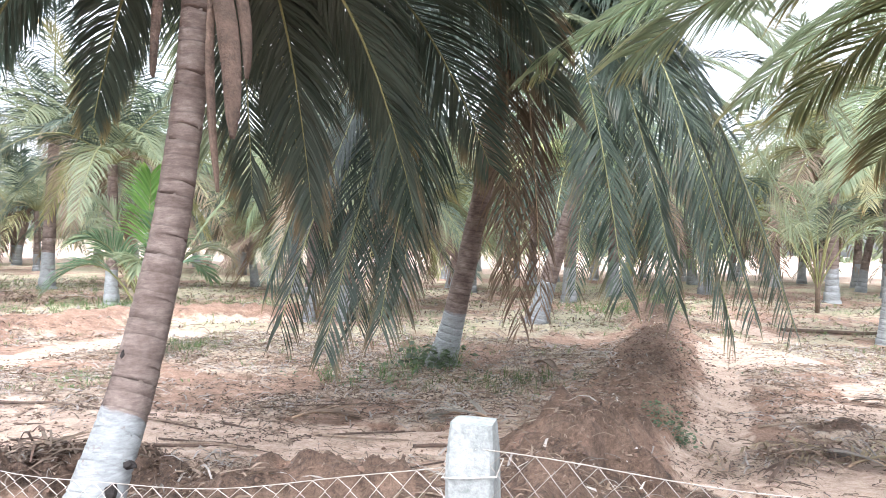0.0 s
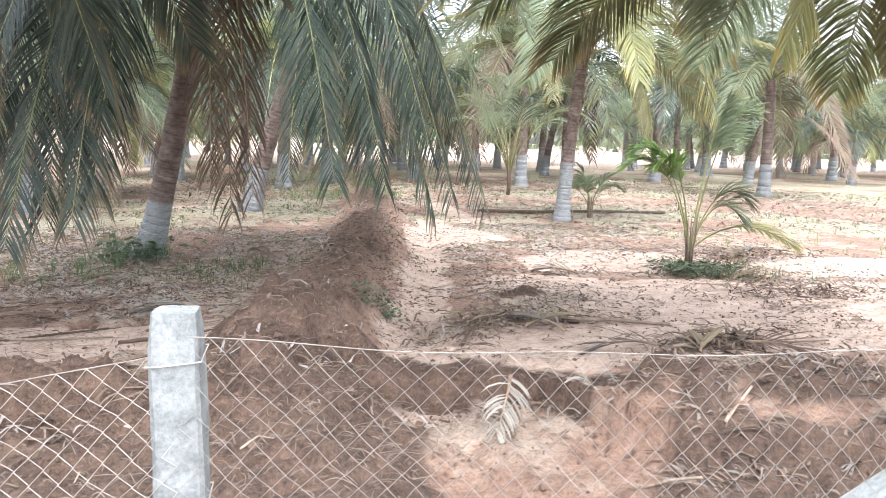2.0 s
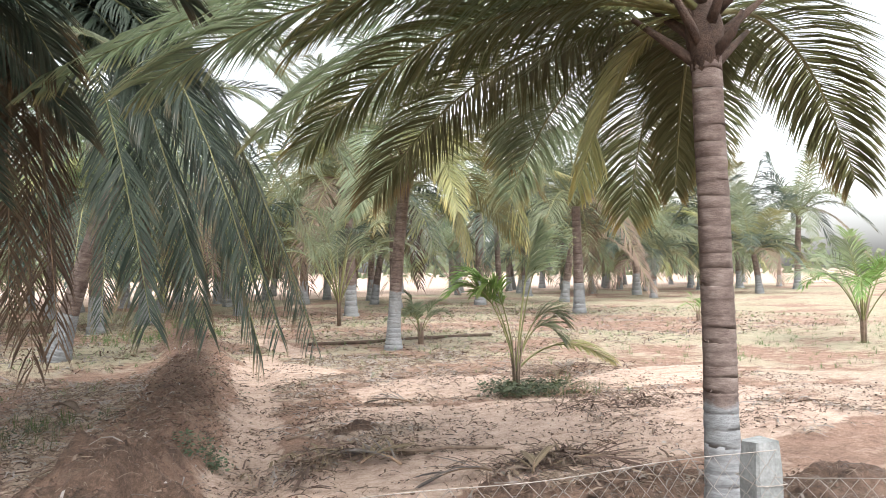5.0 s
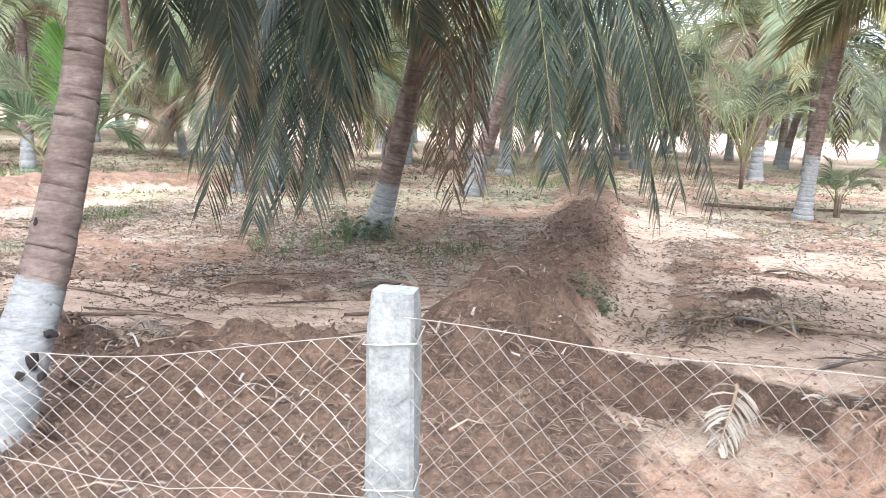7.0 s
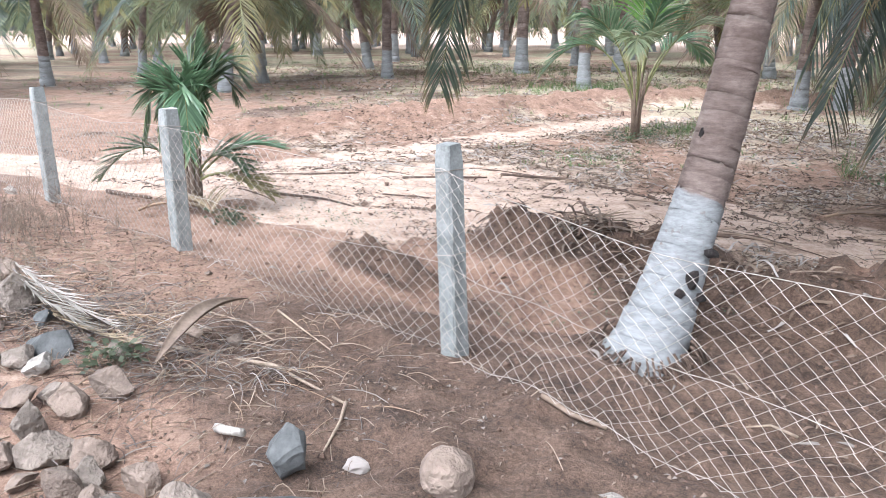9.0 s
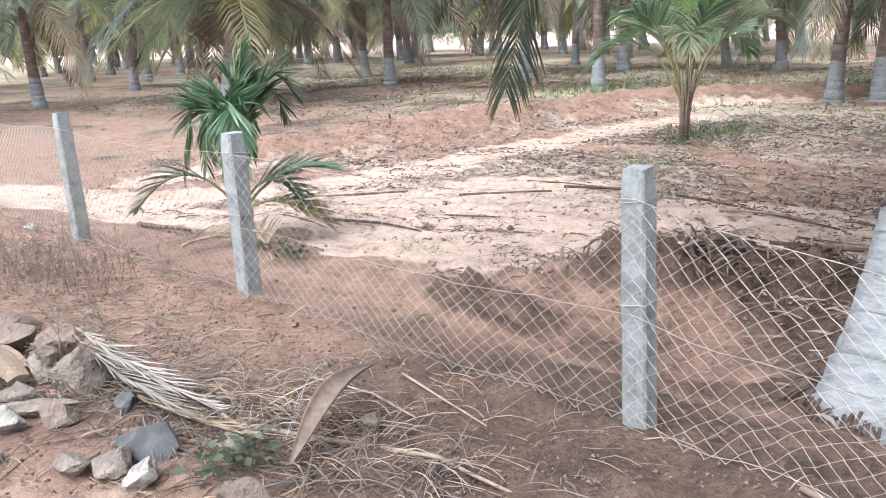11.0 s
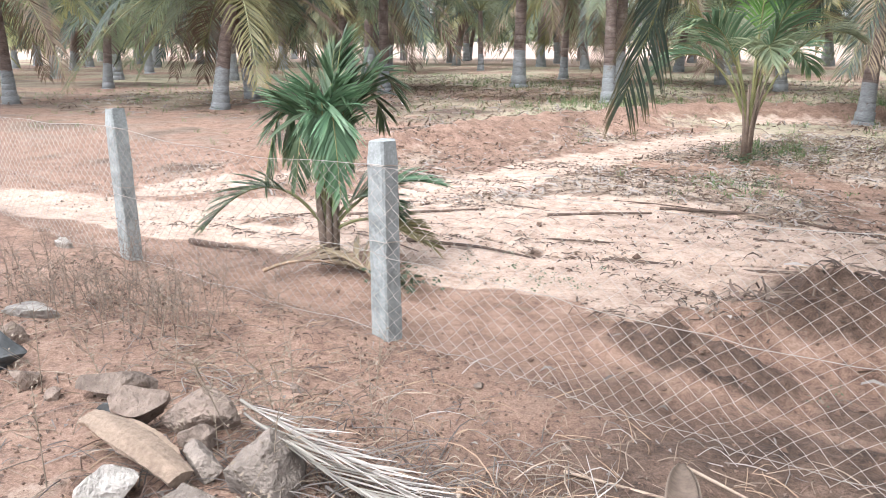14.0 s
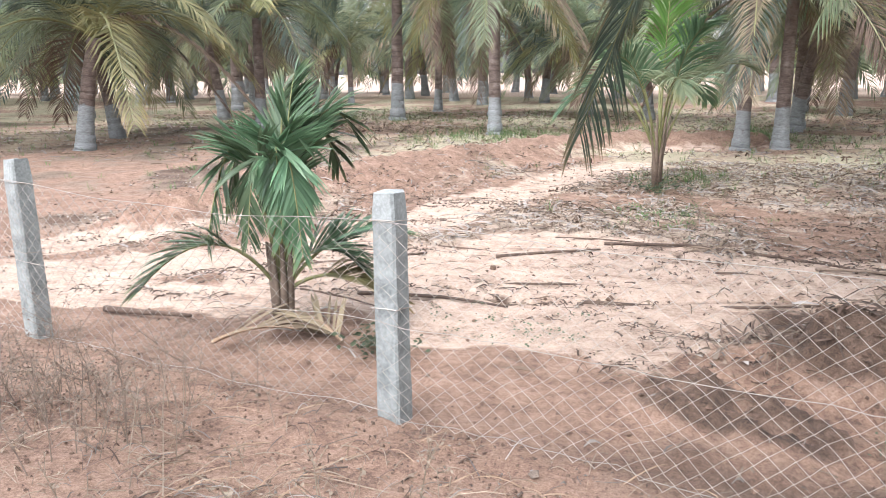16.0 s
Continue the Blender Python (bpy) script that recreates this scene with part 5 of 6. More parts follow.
# ---- scattered ground cover ----
def scatter(name, label, category, count, box, chance, piece, mats, seed, parent_kind="stuff"):
    """Many small pieces in one mesh; chance(x, y, cover) says how likely a place is."""
    gen = np.random.default_rng(seed)
    xs, ys = gen.uniform(box[0], box[1], count * 4), gen.uniform(box[2], box[3], count * 4)
    zz, sand, dug, litter, grass = terrain(xs, ys)
    line = np.interp(-xs, [-p[0] for p in FENCE], [p[1] for p in FENCE])
    keep = gen.random(count * 4) < chance(xs, ys, sand, dug, litter, grass, ys - line)
    verts, faces, slots, along = [], [], [], []
    r = random.Random(seed)
    for x, y, z in list(zip(xs[keep], ys[keep], zz[keep]))[:count]:
        piece(r, float(x), float(y), float(z), verts, faces, slots, along)
    ob = new(name, mesh_of(name, verts, faces, mats, slots, attrs={"along": along}))
    return tagged(ob, label, category, kind="stuff")


def strip_piece(r, x, y, z, verts, faces, slots, along, size=1.0):
    """A curled dry leaflet lying on the ground."""
    a, ln, w = r.uniform(0, 6.28), r.uniform(0.06, 0.30) * size, r.uniform(0.004, 0.012) * size ** 0.5
    dx, dy = math.cos(a), math.sin(a)
    bend, rise = r.uniform(-0.3, 0.3), r.uniform(0.0, 0.05) * size
    b = len(verts)
    for k in range(4):
        u = k / 3
        px, py = x + dx * ln * u - dy * bend * ln * u * u, y + dy * ln * u + dx * bend * ln * u * u
        h = z + 0.006 + rise * math.sin(math.pi * u) * (1 if k < 3 else 0.2)
        ww = w * (1 - 0.6 * u)
        verts.append((px - dy * ww, py + dx * ww, h))
        verts.append((px + dy * ww, py - dx * ww, h + r.uniform(-0.004, 0.012)))
        along.extend((0.3, 0.3))
    for k in range(3):
        faces.append((b + 2 * k, b + 2 * k + 1, b + 2 * k + 3, b + 2 * k + 2))
    mat = r.choice((0, 0, 1, 1, 2))
    slots.extend((mat,) * 3)


def straw_piece(r, x, y, z, verts, faces, slots, along, size=1.0):
    """A thin bent stalk of straw lying on the ground."""
    a, ln, rad = r.uniform(0, 6.28), r.uniform(0.05, 0.34) * size, r.uniform(0.0012, 0.003)
    bend, rise = r.uniform(-0.9, 0.9) * r.random(), r.uniform(0.0, 0.05) * size
    pts = []
    for k in range(5):
        u = k / 4
        h = a + bend * u
        pts.append(Vector((x + ln * u * math.cos(h), y + ln * u * math.sin(h), z + 0.003 + rise * math.sin(math.pi * u))))
    n0, n1 = len(faces), len(verts)
    tube(pts, [rad, rad, rad * 0.9, rad * 0.75, rad * 0.4], 3, verts, faces, cap=False)
    slots.extend((r.choice((0, 0, 1, 2)),) * (len(faces) - n0))
    along.extend((0.3,) * (len(verts) - n1))


def chip_piece(r, x, y, z, verts, faces, slots, along, size=1.0):
    """A small torn scrap of dry leaf, tilted on the soil."""
    a, ln, w = r.uniform(0, 6.28), r.uniform(0.015, 0.06) * size, r.uniform(0.006, 0.016) * size
    dx, dy, t1, t2 = math.cos(a), math.sin(a), r.uniform(0, 0.02) * size, r.uniform(0, 0.02) * size
    b = len(verts)
    verts.extend(((x, y, z + 0.003), (x + dx * ln * 0.5 - dy * w, y + dy * ln * 0.5 + dx * w, z + 0.004 + t1), (x + dx * ln, y + dy * ln, z + 0.003), (x + dx * ln * 0.45 + dy * w, y + dy * ln * 0.45 - dx * w, z + 0.004 + t2)))
    faces.append((b, b + 1, b + 2, b + 3))
    slots.append(r.choice((0, 0, 1, 1, 2)))
    along.extend((0.3,) * 4)


def herb_piece(r, x, y, z, verts, faces, slots, along, high=0.14):
    """A small broad-leaved weed: short stems with oval leaves."""
    for _ in range(9):
        a, up, out = r.uniform(0, 6.28), high * r.uniform(0.25, 1.0), high * r.uniform(0.2, 0.9)
        tip = Vector((x + out * math.cos(a), y + out * math.sin(a), z + up))
        e = Vector((math.cos(a + r.uniform(-0.8, 0.8)), math.sin(a + r.uniform(-0.8, 0.8)), r.uniform(-0.5, 0.3))).normalized() * high * r.uniform(0.25, 0.42)
        f = Vector((-e.y, e.x, r.uniform(-0.3, 0.3) * high)) * 0.32
        b = len(verts)
        verts.extend((tuple(tip), tuple(tip + e * 0.5 + f), tuple(tip + e), tuple(tip + e * 0.5 - f)))
        faces.append((b, b + 1, b + 2, b + 3))
        verts.extend(((x, y, z - 0.01), tuple(tip + f * 0.06), tuple(tip - f * 0.06)))
        faces.append((b + 4, b + 5, b + 6))
        slots.extend((0, 0))
        along.extend((0.3,) * 7)


def clod_piece(r, x, y, z, verts, faces, slots, along, size=1.0):
    """A crumb of earth: a rough six-cornered lump."""
    s = r.uniform(0.006, 0.022) * size * (1.8 if r.random() < 0.05 else 1)
    b = len(verts)
    turn = Euler((r.uniform(-0.6, 0.6), r.uniform(-0.6, 0.6), r.uniform(0, 6.28))).to_matrix()
    for d in ((1, 0, 0), (0, 1, 0), (-1, 0, 0), (0, -1, 0), (0, 0, 0.9), (0, 0, -0.8)):
        q = turn @ Vector((d[0] * r.uniform(0.5, 1.3), d[1] * r.uniform(0.5, 1.3), d[2] * r.uniform(0.6, 1.2))) * s
        verts.append((x + q.x, y + q.y, z + s * 0.3 + q.z))
        along.append(0.3)
    for k in range(4):
        faces.append((b + k, b + (k + 1) % 4, b + 4))
        faces.append((b + (k + 1) % 4, b + k, b + 5))
    slots.extend((0,) * 8)


def tuft_piece(r, x, y, z, verts, faces, slots, along, high=0.12, blades=7, lean=0.7):
    """A tuft of grass or weed blades."""
    mat = r.choice((0, 0, 0, 1))
    for _ in range(blades):
        a, ln, w = r.uniform(0, 6.28), high * r.uniform(0.5, 1.3), r.uniform(0.0015, 0.0035)
        ox, oy = x + r.uniform(-0.05, 0.05), y + r.uniform(-0.05, 0.05)
        dx, dy, out = math.cos(a), math.sin(a), r.uniform(0.15, lean)
        b = len(verts)
        for u in (0.0, 0.55):
            px, py, pz = ox + dx * out * ln * u ** 1.5, oy + dy * out * ln * u ** 1.5, z - 0.01 + ln * u
            verts.append((px - dy * w, py + dx * w, pz))
            verts.append((px + dy * w, py - dx * w, pz))
            along.extend((0.2 + 0.5 * u,) * 2)
        verts.append((ox + dx * out * ln, oy + dy * out * ln, z + ln * 0.9))
        along.append(0.75)
        faces.append((b, b + 1, b + 3, b + 2))
        faces.append((b + 2, b + 3, b + 4))
        slots.extend((mat, mat))


dry3 = [LEAF_DRY, LEAF_PALE, HUSK]
scatter("leaf_litter", "dry brown palm leaflets littering the plantation soil", "leaf litter", 9000, (-9, 9, 4.5, 14), lambda x, y, s, d, l, g, i: np.clip(0.05 + 0.9 * l - 0.8 * s, 0, 1) * (i > 0.4), strip_piece, dry3, 1)
scatter("leaf_litter", "dry leaf litter under the far palms", "leaf litter", 6000, (-22, 22, 12, 30), lambda x, y, s, d, l, g, i: np.clip(0.2 + 0.6 * l - 0.5 * s, 0, 1), lambda *a: strip_piece(*a, size=2.0), dry3, 2)
scatter("leaf_litter", "dry straw and twigs on the red berm by the track", "leaf litter", 500, (-7, 1.5, 1.2, 4.2), lambda x, y, s, d, l, g, i: (i < -0.05) * np.where(x < -2.6, np.where(i < -0.5, 0.75, 0.25), 0.06), straw_piece, [TWIG, RACHIS_DRY, LEAF_GREY], 3)
scatter("leaf_litter", "heap of dry leaf strips around the stones", "leaf litter", 1100, (-5.6, -3.0, 1.9, 2.9), lambda x, y, s, d, l, g, i: 0.9 * np.exp(-((x + 4.2) / 0.8) ** 2 - ((y - 2.45) / 0.3) ** 2), straw_piece, [LEAF_GREY, TWIG, LEAF_DRY], 4)
scatter("leaf_litter", "dark shreds of rotted leaf strewn on washed sand", "leaf litter", 8500, (-10, 9, 4.6, 11), lambda x, y, s, d, l, g, i: 0.8 * smooth(fractal(x * 0.6, y * 2.4, 0.9, 4, 71), 0.05, 0.15) * (i > 0.6),
        lambda *a: strip_piece(*a, size=0.36), [HUSK, FIBRE, FIBRE], 10)
scatter("leaf_litter", "dark broken twigs and strips over the sandy plot", "leaf litter", 600, (1.6, 8.5, 5.4, 10.5), lambda x, y, s, d, l, g, i: np.clip(0.25 + 4.0 * fractal(x, y * 1.6, 0.8, 3, 33), 0, 1), lambda *a: strip_piece(*a, size=0.75), [HUSK, FIBRE, LEAF_DRY], 34)
scatter("leaf_litter", "dark roots and husk shreds on the dug mound", "leaf litter", 420, (2.5, 5.2, 3.2, 4.8), lambda x, y, s, d, l, g, i: smooth(d, 0.4, 0.8), lambda *a: strip_piece(*a, size=0.8), [HUSK, LEAF_GREY, FIBRE], 35)
scatter("leaf_litter", "broken brown leaf bits lining the wash marks", "leaf litter", 1600, (-7, 3, 5.2, 8.2),
        lambda x, y, s, d, l, g, i: np.exp(-(np.minimum(line_distance(x, y, [(-5.3, 5.78), (-4.8, 5.86), (-4.46, 5.92), (-3.9, 6.15), (-3.4, 6.30), (-2.9, 6.36)])[0], line_distance(x, y, [(-5.3, 7.42), (-4.4, 7.58), (-3.46, 7.70), (-2.9, 7.4), (-2.5, 7.42), (-1.9, 7.1), (-1.28, 6.9), (-0.8, 7.22), (-0.2, 7.2)])[0]) / 0.08) ** 2),
        lambda *a: strip_piece(*a, size=0.7), [HUSK, LEAF_DRY, FIBRE], 12)
scatter("leaf_litter", "dry shreds and roots on the dug trench floor", "leaf litter", 1200, (-4.5, 6, 2.2, 5.6), lambda x, y, s, d, l, g, i: 0.7 * (i > 0.2), lambda *a: strip_piece(*a, size=0.38), [HUSK, LEAF_DRY, LEAF_GREY], 13)
for k, (x, y, rx, ry) in enumerate(((2.95, 6.5, 0.6, 0.2), (4.44, 5.27, 0.45, 0.16), (-3.2, 5.35, 0.5, 0.2), (8.8, 9.7, 0.9, 0.4), (-12.0, 20.2, 2.2, 0.6), (-15.8, 22.4, 1.6, 0.5), (6.8, 6.9, 0.9, 0.4))):
    scatter("brush_pile", "low pile of dry brown palm trash", "brush pile", 260 if y < 12 else 700, (x - 2 * rx, x + 2 * rx, y - 2 * ry, y + 2 * ry),
            lambda px, py, s, d, l, g, i, x=x, y=y, rx=rx, ry=ry: np.exp(-((px - x) / rx) ** 2 - ((py - y) / ry) ** 2),
            lambda r, px, py, z, *rest, x=x, y=y, rx=rx, ry=ry: strip_piece(r, px, py, z + r.uniform(0, 0.14) * math.exp(-((px - x) / rx) ** 2 - ((py - y) / ry) ** 2), *rest, size=1.5 if y < 12 else 2.6), [HUSK, FIBRE, LEAF_DRY], 50 + k)
scatter("soil_crumbs", "crumbled lumps of dug brown earth", "soil", 6500, (-6, 8, 3, 14), lambda x, y, s, d, l, g, i: np.clip(0.01 + 0.6 * d + 0.6 * np.exp(-(line_distance(x, y, BUND)[0] / 0.38) ** 2), 0, 1) * (i > 0.1), clod_piece, [CLOD], 5)
scatter("soil_crumbs", "large broken clods of dug earth", "soil", 90, (-5, 6, 3, 6), lambda x, y, s, d, l, g, i: smooth(d, 0.45, 0.9) * (i > 0.3), lambda *a: clod_piece(*a, size=1.2), [CLOD], 15)
scatter("soil_crumbs", "dark crumbled earth along the broken trench bank", "soil", 1500, (-4.2, 1.2, 4.3, 6.0), lambda x, y, s, d, l, g, i: smooth(d, 0.5, 0.9), lambda *a: clod_piece(*a, size=0.6), [CLOD], 17)
scatter("leaf_litter", "dark rotted leaf bases and roots on the broken bank", "leaf litter", 130, (-4.2, 1.2, 4.4, 5.9), lambda x, y, s, d, l, g, i: smooth(d, 0.5, 0.9), lambda *a: strip_piece(*a, size=0.8), [FIBRE, HUSK, FIBRE], 18)
scatter("leaf_litter", "straw and broken twigs over the red berm", "leaf litter", 900, (-6.2, -2.2, 1.4, 3.9), lambda x, y, s, d, l, g, i: (i < -0.05) * np.clip(0.15 + 0.8 * smooth(fractal(x, y, 1.3, 3, 91), -0.05, 0.15), 0, 1), lambda *a: straw_piece(*a, size=0.5), [TWIG, LEAF_DRY, LEAF_GREY], 19)
scatter("soil_crumbs", "small crumbs of red earth on the berm", "soil", 5000, (-8, 2, 1.2, 4.3), lambda x, y, s, d, l, g, i: 0.8 * (i < 0.1), lambda *a: clod_piece(*a, size=0.5), [CLOD], 6)
scatter("soil_crumbs", "fine grit and crumbs on the washed sand", "soil", 2600, (-9, 6, 4.2, 8.5), lambda x, y, s, d, l, g, i: 0.7 * (i > 0.3), lambda *a: clod_piece(*a, size=0.30), [CLOD], 16)
scatter("leaf_litter", "torn scraps of dry leaf over the plantation soil", "leaf litter", 21000, (-12, 11, 4.8, 14), lambda x, y, s, d, l, g, i: np.clip(0.20 + 0.8 * l - 0.30 * s + 1.6 * fractal(x, y, 0.9, 3, 97), 0, 1) * (i > 0.5), chip_piece, [HUSK, FIBRE, LEAF_PALE], 61)
scatter("leaf_litter", "torn scraps of dry leaf under the far palms", "leaf litter", 9000, (-24, 26, 13, 32), lambda x, y, s, d, l, g, i: np.clip(0.3 + 0.6 * l - 0.4 * s, 0, 1), lambda *a: chip_piece(*a, size=2.4), [HUSK, LEAF_DRY, LEAF_PALE], 62)
scatter("leaf_litter", "dry stems and root fibres matted on the earth bank", "leaf litter", 2600, (0.2, 6.2, 5.8, 18), lambda x, y, s, d, l, g, i: np.exp(-(line_distance(x, y, BUND)[0] / 0.5) ** 2), lambda *a: straw_piece(*a, size=0.7), [TWIG, HUSK, LEAF_DRY], 63)
scatter("leaf_litter", "root fibres in the dug spoil by the fence", "leaf litter", 1800, (-0.5, 6.0, 2.6, 6.2), lambda x, y, s, d, l, g, i: smooth(d, 0.35, 0.8) * (i > 0.2), lambda *a: straw_piece(*a, size=0.6), [TWIG, HUSK, LEAF_GREY], 64)
scatter("leaf_litter", "broken twigs and stems on the washed sand", "leaf litter", 900, (-8, 1, 4.6, 8.5), lambda x, y, s, d, l, g, i: 0.7 * smooth(fractal(x, y * 1.8, 0.9, 3, 57), 0.0, 0.15) * (i > 0.5), lambda *a: straw_piece(*a, size=0.9), [HUSK, FIBRE, TWIG], 66)
scatter("leaf_litter", "pale dry stalks strewn on the red berm", "leaf litter", 260, (-6.6, -3.0, 2.2, 3.7), lambda x, y, s, d, l, g, i: 0.8 * (i < -0.1) * smooth(fractal(x, y, 1.1, 3, 19), -0.12, 0.15), lambda r, x, y, z, *rest: straw_piece(r, x, y, z + 0.002, *rest, size=0.8), [RACHIS_DRY, LEAF_PALE, TWIG], 67)
scatter("leaf_litter", "crumbled scraps of leaf and bark on the red berm", "leaf litter", 2600, (-8.0, 0.5, 1.5, 4.2), lambda x, y, s, d, l, g, i: 0.8 * (i < 0.0) * smooth(fractal(x, y, 1.4, 3, 23), -0.15, 0.2), lambda *a: chip_piece(*a, size=0.55), [HUSK, FIBRE, LEAF_GREY], 68)
scatter("straw_bunch", "tangle of pale dry straw by the stones", "straw", 150, (-4.5, -3.6, 2.3, 3.0), lambda x, y, s, d, l, g, i: np.exp(-((x + 4.02) / 0.16) ** 2 - ((y - 2.62) / 0.14) ** 2), lambda r, x, y, z, *rest: straw_piece(r, x, y, z + r.uniform(0, 0.05), *rest, size=1.1), [RACHIS_DRY, LEAF_PALE, TWIG], 65)
scatter("grass", "thin green grass between the palms", "grass", 5200, (-26, 26, 7, 34), lambda x, y, s, d, l, g, i: np.clip(g * 0.8 - s, 0, 1), lambda *a: tuft_piece(*a, high=0.11, blades=7, lean=1.6), [GRASS, WEED_DRY], 7)
TUFTS = [(-0.45, 10.6, 0.4, 26, 0.42), (7.3, 8.4, 0.6, 30, 0.22), (-4.3, 8.9, 0.6, 60, 0.06),
         (-8.0, 18.0, 1.8, 150, 0.25), (-13.5, 25.0, 3.0, 200, 0.25), (4.6, 21.0, 1.5, 160, 0.28), (-4.2, 11.6, 0.5, 40, 0.16), (0.6, 9.2, 0.6, 30, 0.2), (-1.2, 9.6, 0.6, 24, 0.22), (-2.8, 18.4, 1.6, 110, 0.22), (-6.0, 20.0, 1.8, 120, 0.24)]
for k, (x, y, rad, n, high) in enumerate(TUFTS):
    scatter("grass_clump", "green weeds and grass growing on the soil", "grass", n, (x - 2 * rad, x + 2 * rad, y - 2 * rad, y + 2 * rad),
            lambda px, py, s, d, l, g, i, x=x, y=y, rad=rad: np.exp(-((px - x) / rad) ** 2 - ((py - y) / rad) ** 2), lambda *a, high=high: tuft_piece(*a, high=high, blades=10, lean=1.5), [GRASS, GRASS], 80 + k)


HERBS = [(1.80, 6.62, 0.13, 40, 0.11), (6.95, 8.45, 0.42, 110, 0.17), (6.45, 8.5, 0.2, 40, 0.22), (-5.72, 4.62, 0.13, 30, 0.12), (-4.85, 5.25, 0.25, 16, 0.06), (-5.4, 5.2, 0.3, 10, 0.06), (-3.72, 2.20, 0.05, 14, 0.12), (-0.45, 10.5, 0.35, 20, 0.30),
         (-4.3, 8.8, 0.5, 40, 0.07), (0.6, 9.4, 0.5, 24, 0.13), (-1.0, 9.4, 0.6, 24, 0.13), (3.2, 10.8, 0.5, 20, 0.10), (-4.5, 11.0, 0.4, 36, 0.14), (-2.6, 4.35, 0.5, 14, 0.05)]
for k, (x, y, rad, n, high) in enumerate(HERBS):
    scatter("weed_clump", "dark green broad-leaved weeds growing on the soil", "weeds", n, (x - 2 * rad, x + 2 * rad, y - 2 * rad, y + 2 * rad),
            lambda px, py, s, d, l, g, i, x=x, y=y, rad=rad: np.exp(-((px - x) / rad) ** 2 - ((py - y) / rad) ** 2), lambda *a, high=high: herb_piece(*a, high=high), [HERB], 180 + k)


def weed_piece(r, x, y, z, verts, faces, slots, along):
    """A dry branching weed."""
    high = r.uniform(0.12, 0.40)
    stem = Vector((r.uniform(-0.3, 0.3), r.uniform(-0.3, 0.3), 1)).normalized() * high
    root = Vector((x, y, z - 0.01))
    n0 = len(faces)
    n1 = len(verts)
    tube([root, root + stem * 0.5, root + stem], [0.0026, 0.002, 0.001], 3, verts, faces, cap=False)
    for _ in range(9):
        p = root + stem * r.uniform(0.15, 0.95)
        d = Vector((r.uniform(-1, 1), r.uniform(-1, 1), r.uniform(0.2, 1.1))).normalized() * high * r.uniform(0.25, 0.5)
        tube([p, p + d], [0.0014, 0.0007], 3, verts, faces, cap=False)
        for _ in range(3):
            q = p + d * r.uniform(0.4, 1.0)
            e = Vector((r.uniform(-1, 1), r.uniform(-1, 1), r.uniform(-0.6, 0.8))) * 0.009
            f = Vector((-e.y, e.x, 0.004)) * 0.5
            b = len(verts)
            verts.extend((tuple(q), tuple(q + e + f), tuple(q + e * 1.8), tuple(q + e - f)))
            faces.append((b, b + 1, b + 2, b + 3))
    slots.extend((0,) * (len(faces) - n0))
    along.extend((0.3,) * (len(verts) - n1))


scatter("dry_weeds", "dry brown branching weeds on the fence berm", "dry weeds", 190, (-8.2, -5.4, 2.3, 4.2), lambda x, y, s, d, l, g, i: 0.9 * np.exp(-((x + 6.75) / 0.7) ** 2 - ((y - 3.35) / 0.42) ** 2) * (i < -0.05), weed_piece, [WEED_DRY], 8)
scatter("dry_weeds", "thin dry weed stalks near the stones", "dry weeds", 26, (-6.6, -4.6, 2.0, 3.2), lambda x, y, s, d, l, g, i: 0.5 * (i < -0.3), weed_piece, [WEED_DRY], 9)

# ---- far edge of the plantation ----
def far_woods():
    gen = random.Random(5)
    verts, faces, along = [], [], []
    for k in range(5200):
        a = gen.uniform(-1.3, 1.3)
        d = gen.uniform(210, 260)
        x, y = d * math.sin(a), d * math.cos(a)
        top = 7 + 5 * (noise.noise(Vector((a * 14, 0, 0))) + 0.5 * noise.noise(Vector((a * 60, 3, 0))))
        z = gen.uniform(0, 1) ** 0.8 * max(top, 3)
        s = gen.uniform(0.6, 2.2)
        b = len(verts)
        for q in range(4):
            verts.append((x + gen.uniform(-s, s), y + gen.uniform(-s, s), max(z + gen.uniform(-s, s), -0.2)))
            along.append(0.2)
        faces.extend(((b, b + 1, b + 2), (b + 1, b + 2, b + 3)))
    tagged(new("far_woods", mesh_of("far_woods", verts, faces, [LEAF_GREEN], attrs={"along": along})), "distant hazy green tree line past the open field", "woods", kind="stuff")


far_woods()


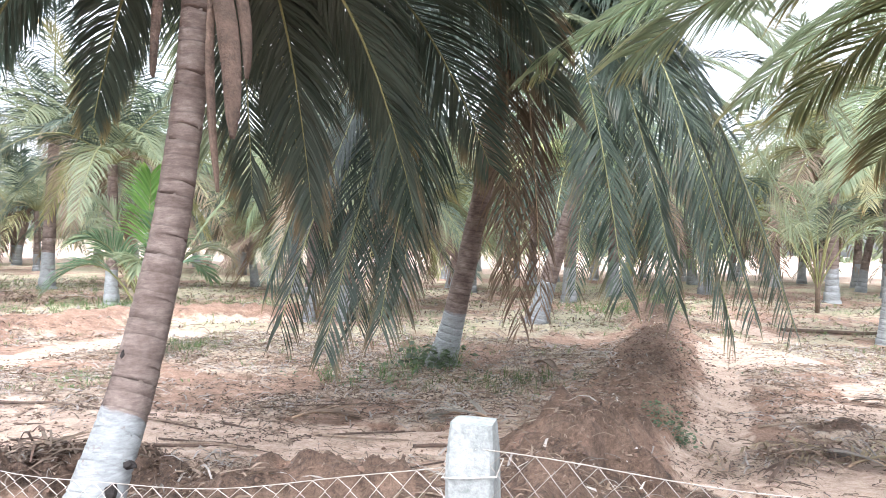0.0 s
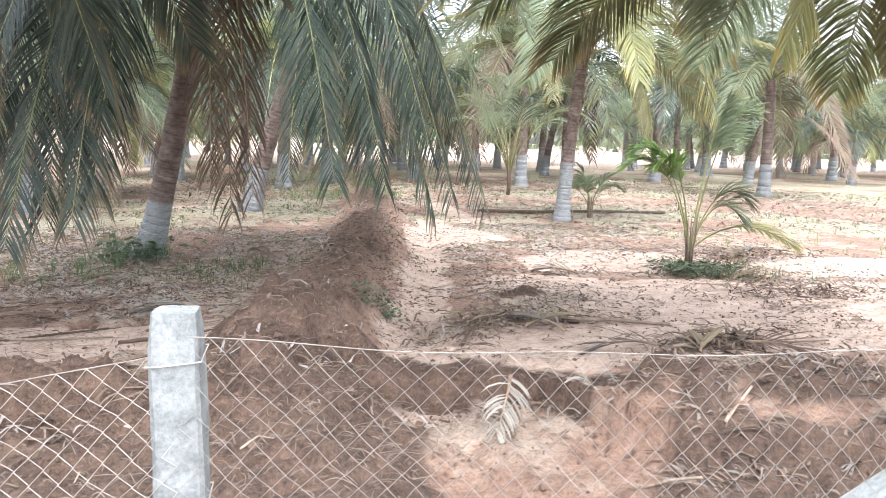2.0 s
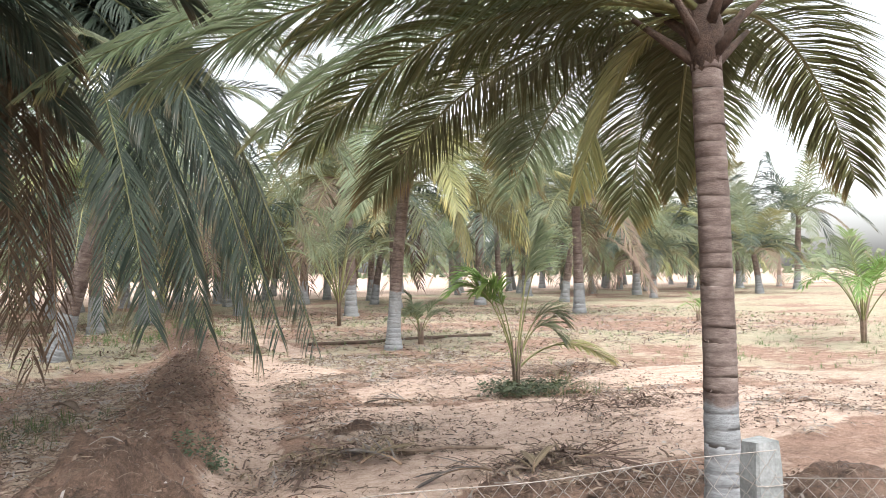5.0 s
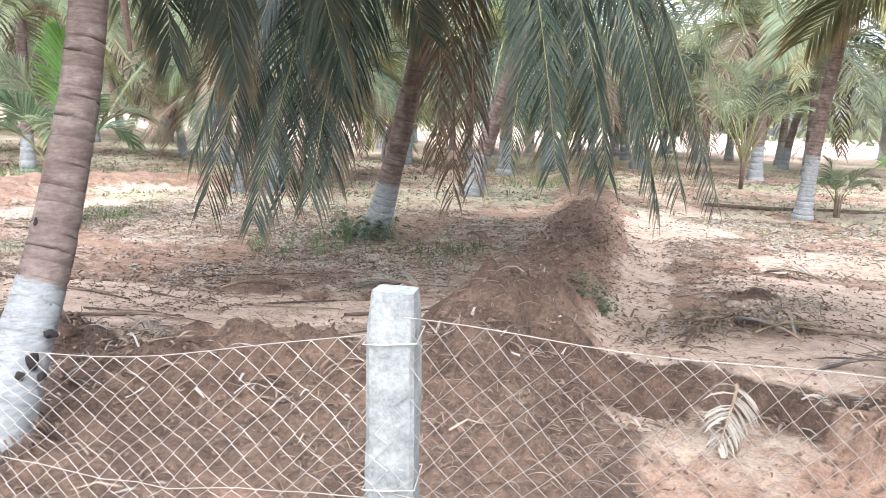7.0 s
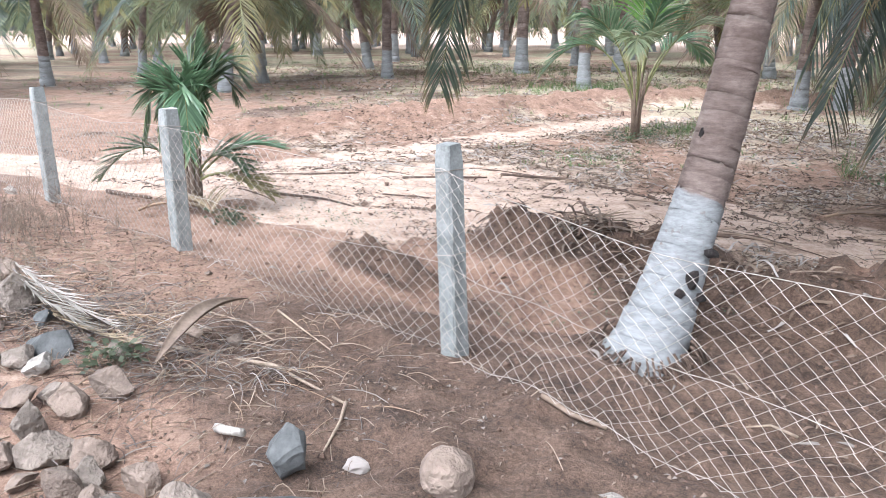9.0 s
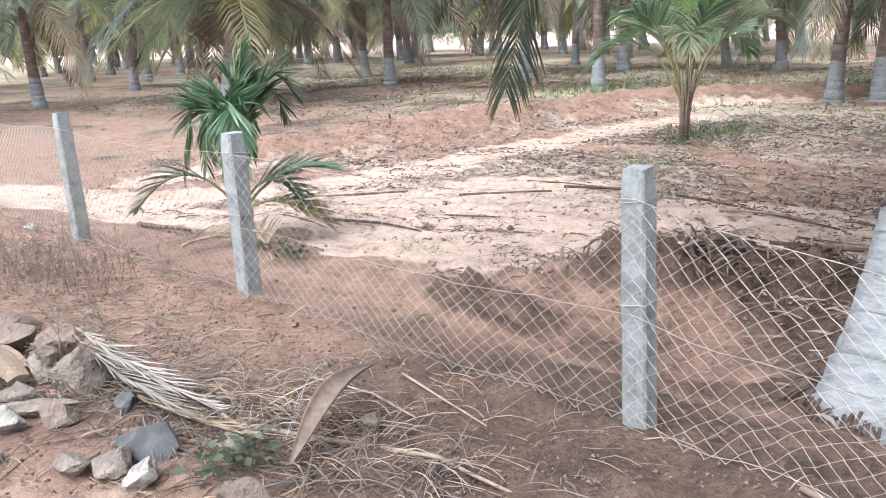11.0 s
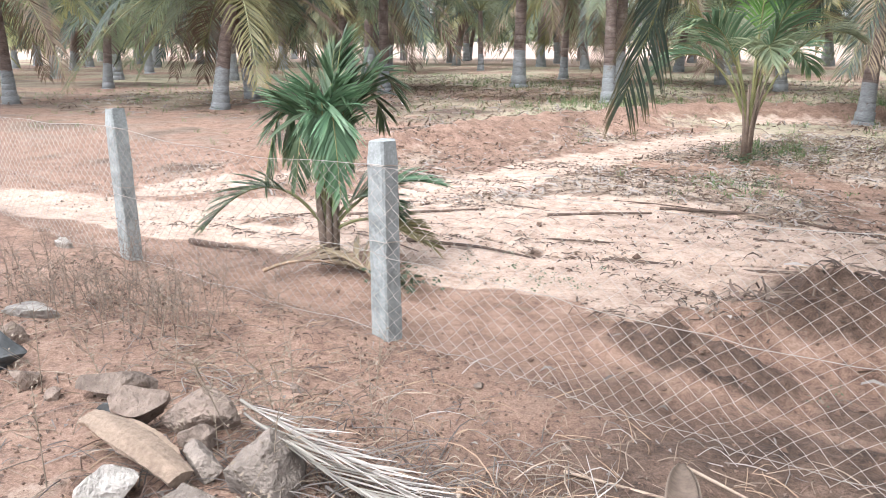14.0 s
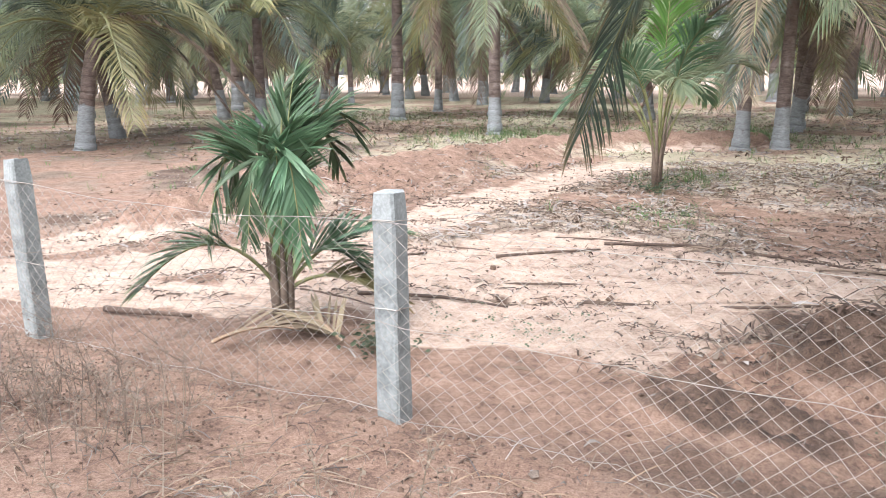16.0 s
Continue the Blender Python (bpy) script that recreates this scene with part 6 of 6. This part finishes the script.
# ---- frayed roots at the nearest palm's foot ----
def root_fringe(tree, centre, radius, count, seed):
    r = random.Random(seed)
    verts, faces = [], []
    o = tree.location
    for k in range(count):
        a = 2 * math.pi * k / count + r.uniform(-0.05, 0.05)
        x, y = centre[0] + radius * math.cos(a) * r.uniform(0.92, 1.06), centre[1] + radius * math.sin(a) * r.uniform(0.92, 1.06)
        out = Vector((math.cos(a + r.uniform(-0.4, 0.4)), math.sin(a + r.uniform(-0.4, 0.4)), 0))
        z = height(x, y)
        up = r.uniform(0.02, 0.09)
        p = Vector((x, y, z)) - o
        tube([p - out * 0.03 + Vector((0, 0, up)), p + out * 0.02 + Vector((0, 0, up * 0.45)), p + out * r.uniform(0.03, 0.07) + Vector((0, 0, -0.02))], [0.007, 0.006, 0.003], 4, verts, faces)
    under("root_fringe", mesh_of("root_fringe", verts, faces, [FIBRE], smooth=True), tree, "dark frayed roots round the foot")


root_fringe(first_palm, (-1.96, 3.84), 0.25, 90, 3)


# ---- scars on the nearest trunk, scraps on the berm ----
def blob(name, place, size, mat, label, seed, parent=None, category=""):
    bm = bmesh.new()
    bmesh.ops.create_icosphere(bm, subdivisions=2, radius=1.0)
    for v in bm.verts:
        v.co *= 1 + 0.45 * noise.noise(v.co * 1.7 + Vector((seed, 0, 0)))
    bmesh.ops.scale(bm, vec=size, verts=bm.verts)
    o = parent.location if parent else Vector((0, 0, 0))
    bmesh.ops.translate(bm, vec=Vector(place) - o, verts=bm.verts)
    me = bpy.data.meshes.new(name)
    bm.to_mesh(me)
    bm.free()
    me.materials.append(mat)
    if parent:
        return under(name, me, parent, label)
    return tagged(new(name, me), label, category)


for k, (p, size) in enumerate((((-1.80, 4.00, 0.38), (0.034, 0.030, 0.046)), ((-1.745, 4.075, 0.50), (0.036, 0.028, 0.022)), ((-1.84, 3.94, 0.32), (0.026, 0.024, 0.026)), ((-1.75, 3.97, 0.31), (0.026, 0.026, 0.024)), ((-1.90, 4.33, 1.02), (0.016, 0.02, 0.036)))):
    blob("bark_scar", p, size, HOLE, "dark scar in the limewashed bark", k, first_palm)
blob("paper_scrap", (-2.42, 2.22, height(-2.42, 2.22) + 0.02), (0.045, 0.04, 0.025), LEAF_PALE, "crumpled pale paper scrap on red soil", 9, None, "litter")
blob("plastic_wrapper", (-1.62, 2.52, height(-1.62, 2.52) + 0.008), (0.04, 0.025, 0.01), STONE_WHITE, "small crumpled pale plastic wrapper on red soil", 11, None, "litter")
